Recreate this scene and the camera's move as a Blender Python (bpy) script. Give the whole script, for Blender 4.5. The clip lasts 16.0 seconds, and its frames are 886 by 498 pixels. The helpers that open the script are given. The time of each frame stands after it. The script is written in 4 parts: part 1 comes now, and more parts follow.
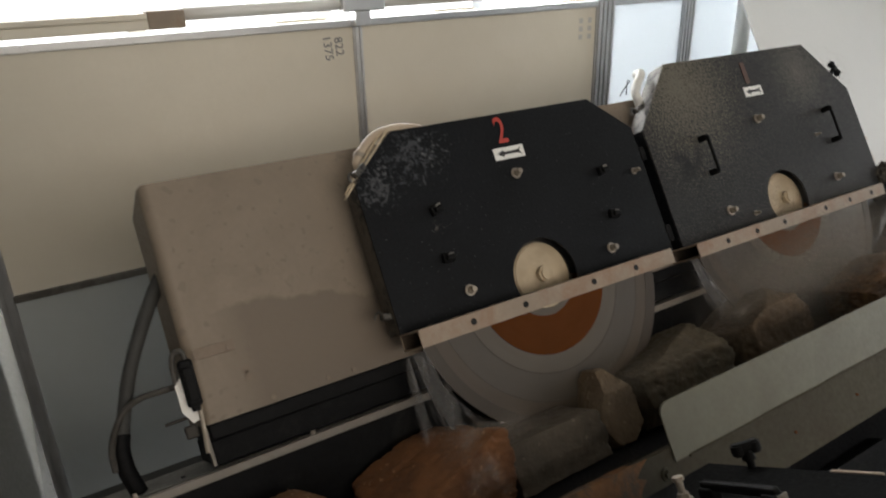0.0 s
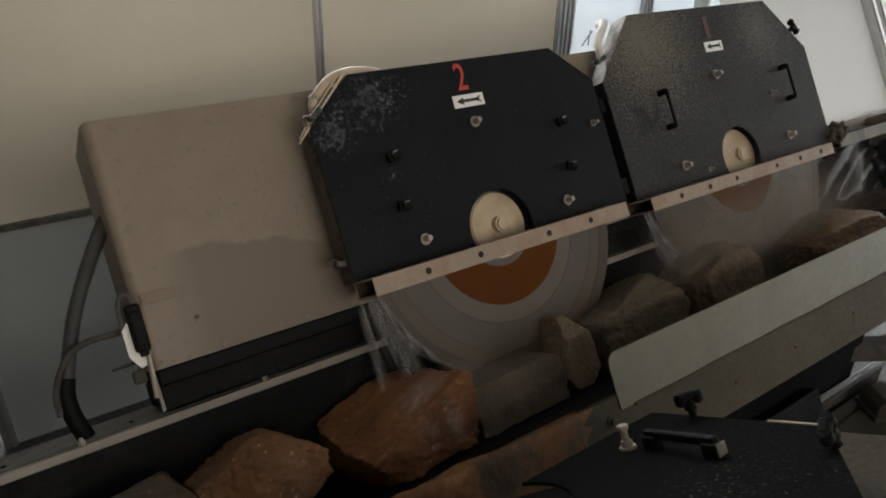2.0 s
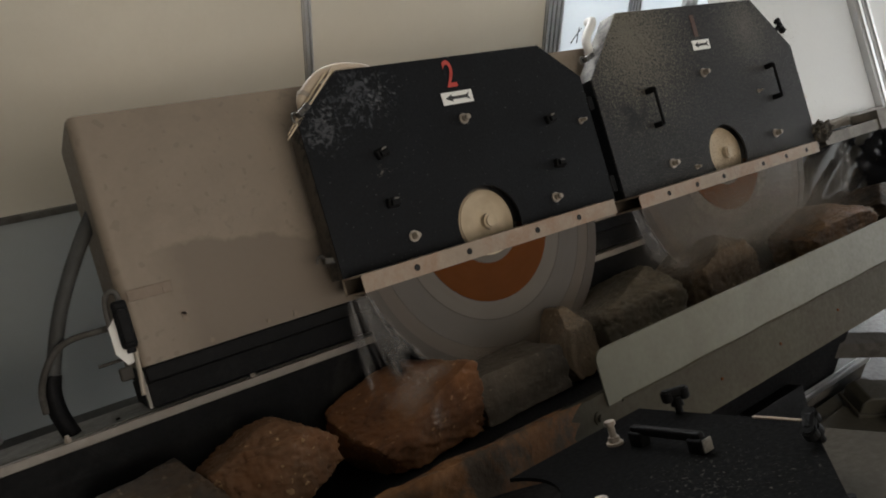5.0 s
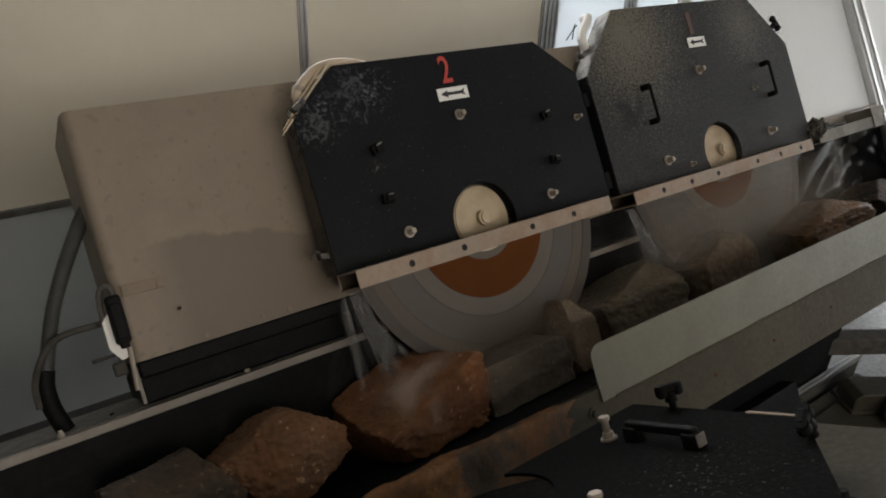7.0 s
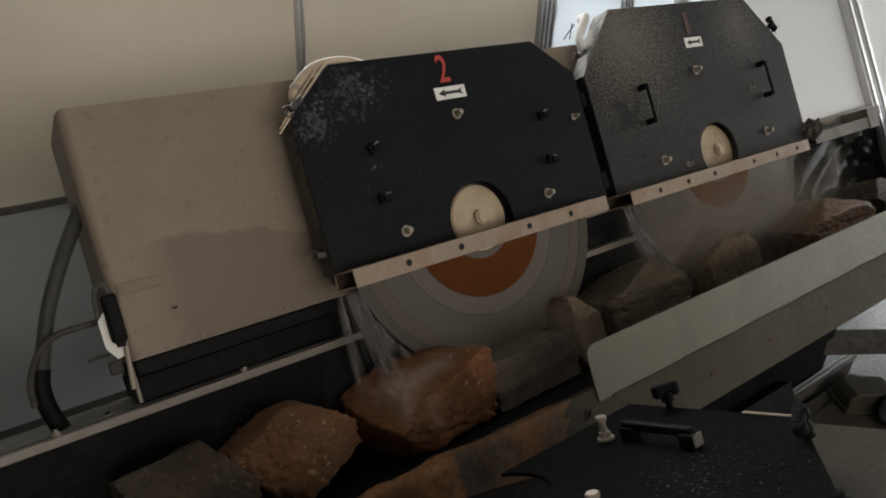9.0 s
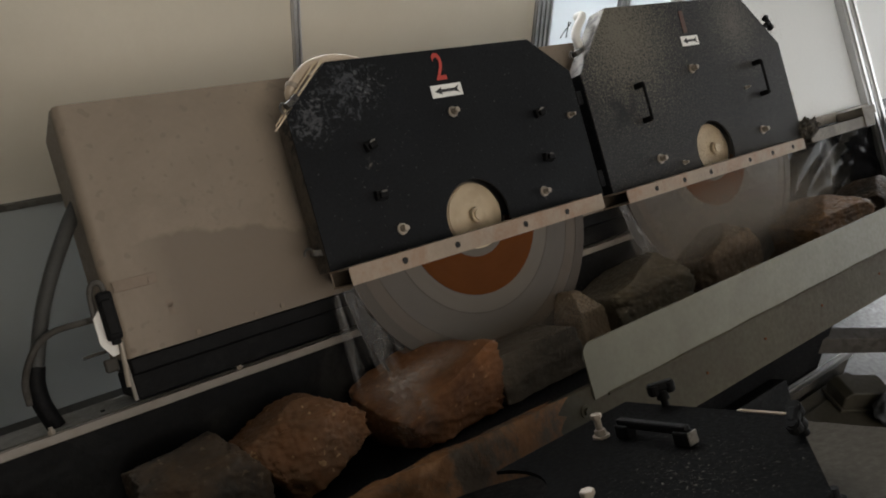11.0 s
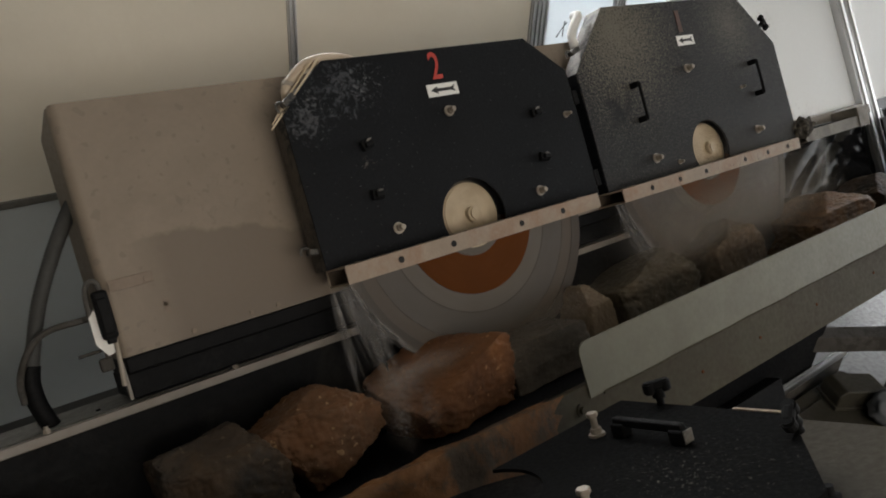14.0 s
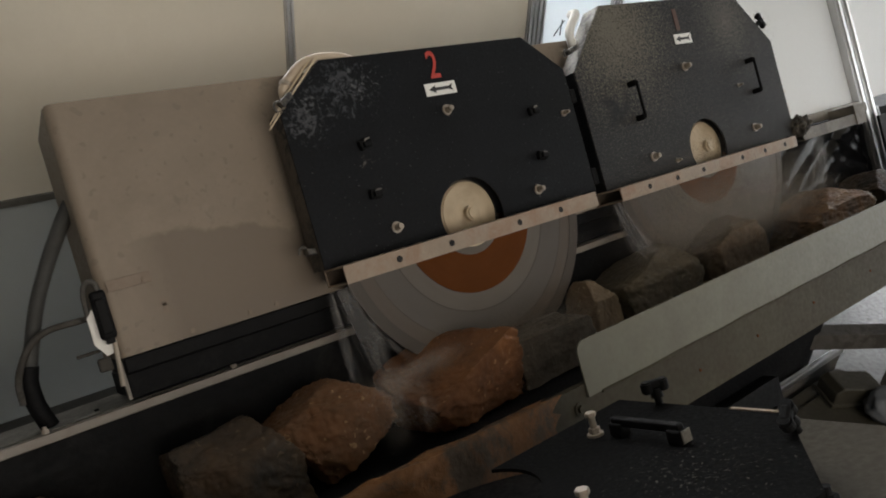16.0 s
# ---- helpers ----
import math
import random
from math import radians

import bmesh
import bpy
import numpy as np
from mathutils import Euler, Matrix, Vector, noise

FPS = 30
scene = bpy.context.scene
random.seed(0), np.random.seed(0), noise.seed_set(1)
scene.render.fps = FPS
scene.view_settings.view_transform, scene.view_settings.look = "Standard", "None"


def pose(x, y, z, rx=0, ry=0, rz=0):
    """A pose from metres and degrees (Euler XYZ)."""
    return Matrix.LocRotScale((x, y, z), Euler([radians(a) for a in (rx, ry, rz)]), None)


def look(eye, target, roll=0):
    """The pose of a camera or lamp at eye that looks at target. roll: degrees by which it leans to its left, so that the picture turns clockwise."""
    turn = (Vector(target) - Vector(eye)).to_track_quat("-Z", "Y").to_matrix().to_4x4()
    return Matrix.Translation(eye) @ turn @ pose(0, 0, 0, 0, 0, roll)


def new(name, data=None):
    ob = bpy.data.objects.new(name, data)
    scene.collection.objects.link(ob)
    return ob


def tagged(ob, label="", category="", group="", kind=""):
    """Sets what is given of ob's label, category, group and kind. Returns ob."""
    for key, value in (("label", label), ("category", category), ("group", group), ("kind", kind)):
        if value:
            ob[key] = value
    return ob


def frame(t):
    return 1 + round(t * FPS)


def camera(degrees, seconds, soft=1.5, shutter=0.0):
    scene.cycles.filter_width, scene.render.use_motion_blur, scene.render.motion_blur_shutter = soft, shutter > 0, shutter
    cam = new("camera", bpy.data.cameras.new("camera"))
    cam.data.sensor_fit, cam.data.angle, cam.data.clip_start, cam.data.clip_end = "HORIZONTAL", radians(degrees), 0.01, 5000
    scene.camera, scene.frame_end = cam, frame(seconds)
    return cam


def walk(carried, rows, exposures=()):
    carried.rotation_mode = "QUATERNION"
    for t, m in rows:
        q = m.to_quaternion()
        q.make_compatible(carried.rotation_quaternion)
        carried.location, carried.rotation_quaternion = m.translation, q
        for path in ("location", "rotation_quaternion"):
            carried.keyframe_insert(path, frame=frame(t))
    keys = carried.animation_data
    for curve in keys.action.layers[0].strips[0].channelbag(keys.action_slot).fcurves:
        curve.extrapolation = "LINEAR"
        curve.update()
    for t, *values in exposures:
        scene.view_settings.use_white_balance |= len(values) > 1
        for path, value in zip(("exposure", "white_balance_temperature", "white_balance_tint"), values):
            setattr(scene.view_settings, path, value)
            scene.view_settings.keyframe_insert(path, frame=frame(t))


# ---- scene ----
# ---- camera ----
PATH = [
    (0.0, -0.0083, -0.0088, 2.1025, 67.032, 1.295, -32.253),
    (0.5, 0.0065, -0.0038, 2.1000, 64.897, 0.290, -33.785),
    (1.0, 0.0025, -0.0069, 2.1010, 64.661, -0.496, -34.110),
    (1.5, 0.0010, -0.0047, 2.0975, 63.214, -1.132, -34.577),
    (2.0, 0.0025, -0.0003, 2.1008, 62.771, -1.339, -34.800),
    (2.5, 0.0104, 0.0024, 2.0965, 62.500, -1.281, -34.952),
    (3.0, 0.0015, -0.0015, 2.0995, 62.622, -1.535, -35.365),
    (3.5, 0.0015, -0.0014, 2.0998, 62.460, -1.479, -35.346),
    (4.0, 0.0004, -0.0014, 2.1013, 62.635, -1.665, -35.479),
    (6.5, 0.0026, -0.0017, 2.1010, 62.310, -2.065, -35.683),
    (7.0, 0.0008, -0.0027, 2.0983, 62.331, -2.178, -35.853),
    (7.5, 0.0005, 0.0002, 2.0990, 62.107, -2.265, -35.980),
    (8.0, -0.0016, 0.0008, 2.1020, 62.095, -2.173, -35.927),
    (8.5, 0.0006, -0.0013, 2.0982, 62.257, -2.300, -35.980),
    (9.0, -0.0007, 0.0002, 2.0991, 62.237, -2.488, -36.070),
    (11.5, 0.0007, -0.0009, 2.0981, 62.007, -2.678, -36.326),
    (12.0, -0.0009, -0.0008, 2.0987, 61.867, -2.625, -36.331),
    (12.5, -0.0000, 0.0000, 2.1000, 61.990, -2.868, -36.451),
    (13.0, -0.0011, -0.0007, 2.0991, 62.018, -2.828, -36.543),
    (13.5, -0.0012, -0.0005, 2.1002, 62.010, -2.861, -36.520),
    (14.0, -0.0008, -0.0014, 2.0982, 62.062, -2.844, -36.560),
    (14.5, -0.0018, -0.0007, 2.1014, 62.074, -2.818, -36.604),
    (15.0, -0.0010, -0.0011, 2.1021, 61.945, -2.805, -36.597),
    (15.5, -0.0012, -0.0028, 2.0988, 62.144, -2.914, -36.708),
    (16.0, -0.0018, 0.0013, 2.1039, 61.831, -2.874, -36.788),
]
cam = camera(64.0, 16.0, soft=1.9, shutter=0.5)
walk(cam, [(t, pose(*p)) for t, *p in PATH],
     exposures=((0.0, 0.12), (0.5, 0.02), (1.5, -0.04), (13.0, -0.02), (16.0, 0.07)))

# ---- light: daylight through the openings of the hall ----
world = bpy.data.worlds.new("sky")
scene.world = world
world.use_nodes = True
wn = world.node_tree
sky = wn.nodes.new("ShaderNodeTexSky")
sky.sky_type, sky.sun_disc = "NISHITA", False
sky.sun_elevation, sky.sun_rotation = radians(50), radians(20)
wn.links.new(sky.outputs[0], wn.nodes["Background"].inputs[0])
wn.nodes["Background"].inputs[1].default_value = 0.12


def window_light(name, eye, target, w, h, power, colour):
    data = bpy.data.lights.new(name, "AREA")
    data.shape, data.size, data.size_y, data.energy, data.color = "RECTANGLE", w, h, power, colour
    ob = new(name, data)
    ob.matrix_world = look(eye, target)
    return ob


window_light("daylight_rear", (3.6, 4.40, 2.25), (3.8, 2.6, 1.7), 7.5, 2.0, 310, (0.97, 0.98, 1.0))
# side and front windows are unseen, placed from how the surfaces are lit
window_light("daylight_side", (8.1, 2.35, 2.2), (2.4, 2.65, 1.6), 1.8, 1.7, 45, (0.92, 0.94, 1.0))
window_light("daylight_front", (0.6, -3.92, 3.30), (1.4, 2.4, 1.2), 4.6, 1.8, 135, (1.0, 0.88, 0.73))

# ---- materials ----


def material(name, base, rough=0.6, metal=0.0, var=0.15, scale=6.0, grain=90.0, bump=0.15,
             stain=None, stain_amount=0.0, stain_scale=3.0, stain_sharp=0.12, fleck=None, fleck_amount=0.0,
             fleck_scale=160.0, gloss_var=0.12, spec=0.5, patch=None, tide=None):
    """A procedural surface: base colour with cloudy and fine variation, stains, flecks, relief."""
    m = bpy.data.materials.new(name)
    m.use_nodes = True
    nt = m.node_tree
    b = nt.nodes["Principled BSDF"]
    co = nt.nodes.new("ShaderNodeTexCoord")

    def node(kind, **kw):
        n = nt.nodes.new(kind)
        for k, v in kw.items():
            n.inputs[k].default_value = v
        nt.links.new(co.outputs["Object"], n.inputs["Vector"])
        return n

    def mix(f, a, c, blend="MIX"):
        n = nt.nodes.new("ShaderNodeMix")
        n.data_type, n.blend_type = "RGBA", blend
        if isinstance(f, float):
            n.inputs[0].default_value = f
        else:
            nt.links.new(f, n.inputs[0])
        for s, v in ((6, a), (7, c)):
            if isinstance(v, tuple):
                n.inputs[s].default_value = (*v, 1.0)
            else:
                nt.links.new(v, n.inputs[s])
        return n.outputs[2]

    def ramp(src, lo, hi, a=0.0, c=1.0):
        n = nt.nodes.new("ShaderNodeMapRange")
        nt.links.new(src, n.inputs[0])
        for i, v in enumerate((lo, hi, a, c)):
            n.inputs[i + 1].default_value = v
        return n.outputs[0]

    big = node("ShaderNodeTexNoise", Scale=scale, Detail=5.0, Roughness=0.6)
    fine = node("ShaderNodeTexNoise", Scale=grain, Detail=3.0, Roughness=0.65)
    dark = tuple(c * (1 - var) for c in base)
    light = tuple(min(1.0, c * (1 + var)) for c in base)
    col = mix(ramp(big.outputs[0], 0.3, 0.7), dark, light)
    col = mix(ramp(fine.outputs[0], 0.35, 0.65, 0.0, 0.5), col, tuple(c * (1 - 0.8 * var) for c in base))
    rough_src = ramp(fine.outputs[0], 0.3, 0.7, max(0.02, rough - gloss_var), min(1.0, rough + gloss_var))
    if stain:
        st = node("ShaderNodeTexNoise", Scale=stain_scale, Detail=7.0, Roughness=0.68, Distortion=0.4)
        edge = 0.5 + 0.28 * (0.5 - stain_amount)
        f = ramp(st.outputs[0], edge - stain_sharp / 2, edge + stain_sharp / 2)
        col = mix(f, col, stain)
    if fleck:
        vo = node("ShaderNodeTexNoise", Scale=fleck_scale, Detail=1.0, Roughness=0.4)
        f = ramp(vo.outputs[0], 0.74 - 0.2 * fleck_amount, 0.78 - 0.2 * fleck_amount)
        col = mix(f, col, fleck)
    for where, reach, colour, pscale, bias in patch or ():
        dist = nt.nodes.new("ShaderNodeVectorMath")
        dist.operation = "DISTANCE"
        nt.links.new(co.outputs["Object"], dist.inputs[0])
        dist.inputs[1].default_value = where
        near = ramp(dist.outputs["Value"], 0.0, reach, bias, -0.25)
        pn = node("ShaderNodeTexNoise", Scale=pscale, Detail=8.0, Roughness=0.72, Distortion=0.6)
        add = nt.nodes.new("ShaderNodeMath")
        nt.links.new(near, add.inputs[0])
        nt.links.new(pn.outputs[0], add.inputs[1])
        col = mix(ramp(add.outputs[0], 0.56, 0.66), col, colour)
    if tide:
        # a wet zone under a wavering line that falls along x
        slope, level, start, colour = tide
        xyz = nt.nodes.new("ShaderNodeSeparateXYZ")
        nt.links.new(co.outputs["Object"], xyz.inputs[0])

        def calc(op, a, c):
            n = nt.nodes.new("ShaderNodeMath")
            n.operation = op
            for k, v in enumerate((a, c)):
                if isinstance(v, float):
                    n.inputs[k].default_value = v
                else:
                    nt.links.new(v, n.inputs[k])
            return n.outputs[0]

        drip = node("ShaderNodeTexNoise", Scale=7.0, Detail=4.0, Roughness=0.55)
        height = calc("ADD", xyz.outputs[2], calc("MULTIPLY", xyz.outputs[0], slope))
        height = calc("ADD", height, calc("MULTIPLY", drip.outputs[0], 0.16))
        below = ramp(height, level + 0.084, level + 0.068)
        inside = ramp(xyz.outputs[0], start, start + 0.10)
        col = mix(calc("MULTIPLY", below, inside), col, colour)
    nt.links.new(col, b.inputs["Base Color"])
    b.inputs["Specular IOR Level"].default_value = spec
    nt.links.new(rough_src, b.inputs["Roughness"])
    b.inputs["Metallic"].default_value = metal
    if bump:
        bp = nt.nodes.new("ShaderNodeBump")
        bp.inputs["Strength"].default_value, bp.inputs["Distance"].default_value = bump, 0.004
        nt.links.new(fine.outputs[0], bp.inputs["Height"])
        nt.links.new(bp.outputs[0], b.inputs["Normal"])
    return m


M_WALL = material("white_panel", (0.72, 0.665, 0.555), 0.42, var=0.04, scale=1.5, grain=60, bump=0.03,
                  stain=(0.65, 0.59, 0.475), stain_amount=0.35, stain_scale=1.2, stain_sharp=0.5)
M_ALU = material("aluminium", (0.62, 0.62, 0.62), 0.38, 1.0, var=0.1, scale=8, grain=200, bump=0.05)
M_HOOD = material("black_rough_paint", (0.0055, 0.0061, 0.0074), 0.62, var=0.35, scale=5, grain=120, bump=0.3, spec=0.14,
                  fleck=(0.07, 0.07, 0.07), fleck_amount=0.1, fleck_scale=150,
                  patch=(((-0.30, 0.0, 0.44), 0.26, (0.048, 0.051, 0.056), 42, 0.14),
                         ((-0.24, 0.0, 0.44), 0.22, (0.12, 0.122, 0.126), 75, 0.055),
                         ((-0.40, 0.0, 0.40), 0.18, (0.10, 0.102, 0.106), 85, 0.06),
                         ((-0.42, 0.0, 0.36), 0.15, (0.060, 0.062, 0.066), 60, 0.17),
                         ((-0.285, 0.0, 0.235), 0.05, (0.10, 0.09, 0.08), 60, 0.12)))
# the two large pale patches carry dried dust and the plate's sheen
M_HOOD_DUST_SHEEN = material("black_dust_and_sheen_paint", (0.017, 0.0172, 0.018), 0.62, var=0.3, scale=4, grain=140, bump=0.45, spec=0.2,
                       fleck=(0.066, 0.063, 0.057), fleck_amount=0.72, fleck_scale=210,
                       patch=(((-0.35, 0.0, 0.52), 0.85, (0.125, 0.113, 0.086), 150, 0.19),
                              ((0.30, 0.0, 0.50), 0.60, (0.110, 0.102, 0.084), 160, 0.145),
                              ((-0.42, 0.0, 0.26), 0.20, (0.013, 0.0132, 0.014), 14, 0.20)))
M_HOOD_F = material("black_wet_paint", (0.006, 0.006, 0.006), 0.8, var=0.35, scale=5, grain=120, bump=0.3, spec=0.03,
                    patch=(((-0.20, 0.0, 0.34), 0.60, (0.13, 0.12, 0.105), 130, 0.004),))
M_BOX = material("beige_coated_steel", (0.242, 0.197, 0.150), 0.55, spec=0.3, var=0.08, scale=4, grain=70, bump=0.08,
                 stain=(0.208, 0.168, 0.127), stain_amount=0.4, stain_scale=4, stain_sharp=0.2,
                 fleck=(0.195, 0.157, 0.120), fleck_amount=0.46, fleck_scale=38,
                 patch=(((0.56, 0.0, 0.10), 0.40, (0.188, 0.151, 0.115), 5, 0.30), ((0.30, 0.0, 0.30), 0.50, (0.190, 0.154, 0.118), 26, 0.045)),
                 tide=(0.15, 0.275, 0.06, (0.166, 0.133, 0.101)))
M_WORN = material("paint_worn_to_brown_steel", (0.085, 0.072, 0.057), 0.65, var=0.25, scale=12, grain=120, bump=0.4, spec=0.2,
                  stain=(0.020, 0.019, 0.018), stain_amount=0.3, stain_scale=22, stain_sharp=0.1)
M_PALEWORN = material("pale_worn_steel", (0.20, 0.185, 0.16), 0.6, var=0.2, scale=12, grain=120, bump=0.3,
                      stain=(0.06, 0.055, 0.048), stain_amount=0.4, stain_scale=26, stain_sharp=0.12)
# the rear cover's beige, darkened for the shade beside the front hood
M_BOX_SHADED = material("shaded_beige_steel", (0.047, 0.040, 0.027), 0.7, spec=0.2, var=0.1, scale=5, grain=70, bump=0.1,
                     stain=(0.042, 0.035, 0.024), stain_amount=0.4, stain_scale=4, stain_sharp=0.3)
M_TUBE = material("scaled_beige_tube", (0.28, 0.22, 0.162), 0.55, var=0.14, scale=9, grain=90, bump=0.25,
                  stain=(0.24, 0.15, 0.095), stain_amount=0.25, stain_scale=9, stain_sharp=0.2)
M_BAR = material("brown_flat_bar", (0.195, 0.148, 0.108), 0.6, var=0.12, scale=12, grain=90, bump=0.2)
# dark brown for the shade within the open tubes
M_TUBE_SHADE = material("tube_inside_shade", (0.085, 0.065, 0.048), 0.8, var=0.3, scale=12, grain=90, bump=0.3, spec=0.1)
M_CONDUIT = material("dark_grey_conduit", (0.060, 0.060, 0.057), 0.6, var=0.2, scale=9, grain=90, bump=0.1, spec=0.25)
M_CREAM = material("cream_enamel", (0.50, 0.405, 0.275), 0.45, var=0.07, scale=10, grain=120, bump=0.1,
                   stain=(0.36, 0.28, 0.18), stain_amount=0.25, stain_scale=12, stain_sharp=0.3)
M_BLADE = material("wet_steel_blade", (0.078, 0.065, 0.050), 0.5, 0.0, var=0.1, scale=3, grain=60, bump=0.05)
M_BAND = material("brown_wet_band", (0.080, 0.062, 0.044), 0.55, 0.0, var=0.1, scale=3, grain=60, bump=0.05)
M_BLADE_RIM = material("worn_blade_rim", (0.056, 0.044, 0.033), 0.6, 0.0, var=0.15, scale=6, grain=60, bump=0.1)
M_CLAMP = material("pale_wet_flange", (0.104, 0.086, 0.064), 0.5, var=0.1, scale=6, grain=60, bump=0.05)
M_ORANGE = material("rusty_orange_core", (0.100, 0.031, 0.005), 0.65, spec=0.1, var=0.12, scale=6, grain=80, bump=0.1)
M_BLACK = material("black_steel", (0.0052, 0.0054, 0.0060), 0.6, spec=0.10, var=0.3, scale=6, grain=90, bump=0.2,
                   stain=(0.014, 0.0135, 0.013), stain_amount=0.15, stain_scale=5)
M_RUBBER = material("black_rubber", (0.0052, 0.0052, 0.0056), 0.6, spec=0.12, var=0.25, scale=9, grain=120, bump=0.25)
M_RAIL = material("worn_rail_paint", (0.215, 0.19, 0.16), 0.5, var=0.14, scale=7, grain=90, bump=0.2,
                  stain=(0.20, 0.17, 0.14), stain_amount=0.3, stain_scale=14)
M_LEDGE = material("grey_ledge_steel", (0.085, 0.08, 0.072), 0.65, 0.0, spec=0.2, var=0.2, scale=7, grain=90, bump=0.2,
                   stain=(0.05, 0.046, 0.04), stain_amount=0.4, stain_scale=8)
M_LEDGE2 = material("grey_painted_ledge", (0.135, 0.13, 0.115), 0.6, var=0.2, scale=7, grain=90, bump=0.2, spec=0.3,
                    stain=(0.08, 0.074, 0.064), stain_amount=0.4, stain_scale=8)
M_GUARD = material("pale_guard_sheet", (0.128, 0.124, 0.086), 0.5, var=0.07, scale=4, grain=70, bump=0.08,
                   stain=(0.106, 0.098, 0.065), stain_amount=0.3, stain_scale=5, stain_sharp=0.3)
M_SKIRT = material("muddy_skirt_steel", (0.054, 0.049, 0.031), 0.65, var=0.12, scale=5, grain=70, bump=0.08, spec=0.25,
                   stain=(0.045, 0.037, 0.023), stain_amount=0.35, stain_scale=4, stain_sharp=0.25)
M_MUD = material("wet_orange_mud", (0.185, 0.086, 0.032), 0.65, spec=0.25, var=0.35, scale=9, grain=60, bump=0.6,
                 stain=(0.075, 0.055, 0.038), stain_amount=0.5, stain_scale=7)
M_ZINC = material("zinc_bolt", (0.34, 0.295, 0.24), 0.5, 0.5, var=0.1, scale=20, grain=200, bump=0.1)
M_WHITE = material("white_plastic", (0.78, 0.77, 0.73), 0.45, var=0.04, scale=10, grain=120, bump=0.05)
M_INK = material("black_print", (0.015, 0.015, 0.015), 0.6, var=0.1, bump=0.0)
M_RED = material("red_paint", (0.45, 0.045, 0.03), 0.55, var=0.15, scale=20, grain=150, bump=0.1)
M_REDDIM = material("faded_red_paint", (0.075, 0.032, 0.022), 0.6, var=0.2, scale=20, grain=150, bump=0.1)
M_PENCIL = material("pencil_ink", (0.16, 0.16, 0.17), 0.7, var=0.1, bump=0.0)
M_HOSE = material("cream_hose", (0.46, 0.37, 0.27), 0.5, var=0.1, scale=14, grain=120, bump=0.15)
M_FLOOR = material("wet_concrete", (0.052, 0.051, 0.046), 0.45, var=0.2, scale=3, grain=40, bump=0.2, gloss_var=0.2)
M_DARKWALL = material("grey_hall_wall", (0.16, 0.15, 0.14), 0.8, var=0.1, scale=1.5, grain=60, bump=0.05)
M_SIDEWALL = material("grey_side_panel", (0.13, 0.127, 0.116), 0.6, var=0.06, scale=1.5, grain=60, bump=0.05)
# darker and bluer than the upper panels' white
M_PANEL_LOW = material("grey_lower_panel", (0.50, 0.54, 0.54), 0.42, var=0.04, scale=1.5, grain=60, bump=0.03,
                       stain=(0.43, 0.455, 0.44), stain_amount=0.35, stain_scale=1.4, stain_sharp=0.5)
M_CEIL = material("grey_hall_ceiling", (0.36, 0.35, 0.33), 0.7, var=0.04, scale=1.5, grain=60, bump=0.03)
M_HANDLE = material("worn_black_moulding", (0.0055, 0.0055, 0.0057), 0.6, spec=0.10, var=0.3, scale=20, grain=160, bump=0.2)
M_SHADOW = material("shade_black", (0.006, 0.006, 0.006), 0.8, var=0.1, bump=0.0)


def stone(name, base, second, third):
    m = material(name, base, 0.58, var=0.28, scale=7, grain=55, bump=0.7, spec=0.18,
                 stain=second, stain_amount=0.45, stain_scale=9, stain_sharp=0.25,
                 fleck=third, fleck_amount=0.22, fleck_scale=60)
    return m


M_ROCK_RED = stone("wet_red_brown_stone", (0.237, 0.106, 0.045), (0.119, 0.056, 0.030), (0.338, 0.188, 0.100))
M_ROCK_BROWN = stone("brown_stone", (0.195, 0.094, 0.044), (0.119, 0.069, 0.039), (0.350, 0.225, 0.125))
M_ROCK_DARK = stone("dark_stone", (0.085, 0.056, 0.034), (0.032, 0.030, 0.026), (0.11, 0.085, 0.06))
M_ROCK_GREY = stone("grey_sawn_stone", (0.125, 0.104, 0.080), (0.085, 0.072, 0.057), (0.165, 0.138, 0.108))
M_ROCK_TAN = stone("tan_stone", (0.15, 0.105, 0.065), (0.09, 0.064, 0.04), (0.19, 0.14, 0.09))

M_ROCK_PALE = stone("pale_tan_stone", (0.235, 0.175, 0.115), (0.15, 0.11, 0.072), (0.28, 0.22, 0.15))
M_ROCK_OLIVE = stone("olive_wet_stone", (0.115, 0.092, 0.060), (0.070, 0.058, 0.040), (0.15, 0.125, 0.085))
M_ROCK_RUST = stone("rusty_brown_stone", (0.21, 0.112, 0.050), (0.095, 0.060, 0.036), (0.21, 0.14, 0.085))


def frosted(name, base, patch=None, through_light=0.52):
    """A pale translucent sheet, dimly lit through from behind."""
    m = material(name, base, 0.45, var=0.03, scale=1.5, grain=60, bump=0.03, patch=patch)
    nt = m.node_tree
    tl = nt.nodes.new("ShaderNodeBsdfTranslucent")
    nt.links.new(nt.nodes["Principled BSDF"].inputs["Base Color"].links[0].from_socket, tl.inputs["Color"])
    mx = nt.nodes.new("ShaderNodeMixShader")
    mx.inputs[0].default_value = through_light
    nt.links.new(nt.nodes["Principled BSDF"].outputs[0], mx.inputs[1])
    nt.links.new(tl.outputs[0], mx.inputs[2])
    nt.links.new(mx.outputs[0], nt.nodes["Material Output"].inputs[0])
    return m


M_FROST = frosted("frosted_panel", (0.68, 0.71, 0.73))

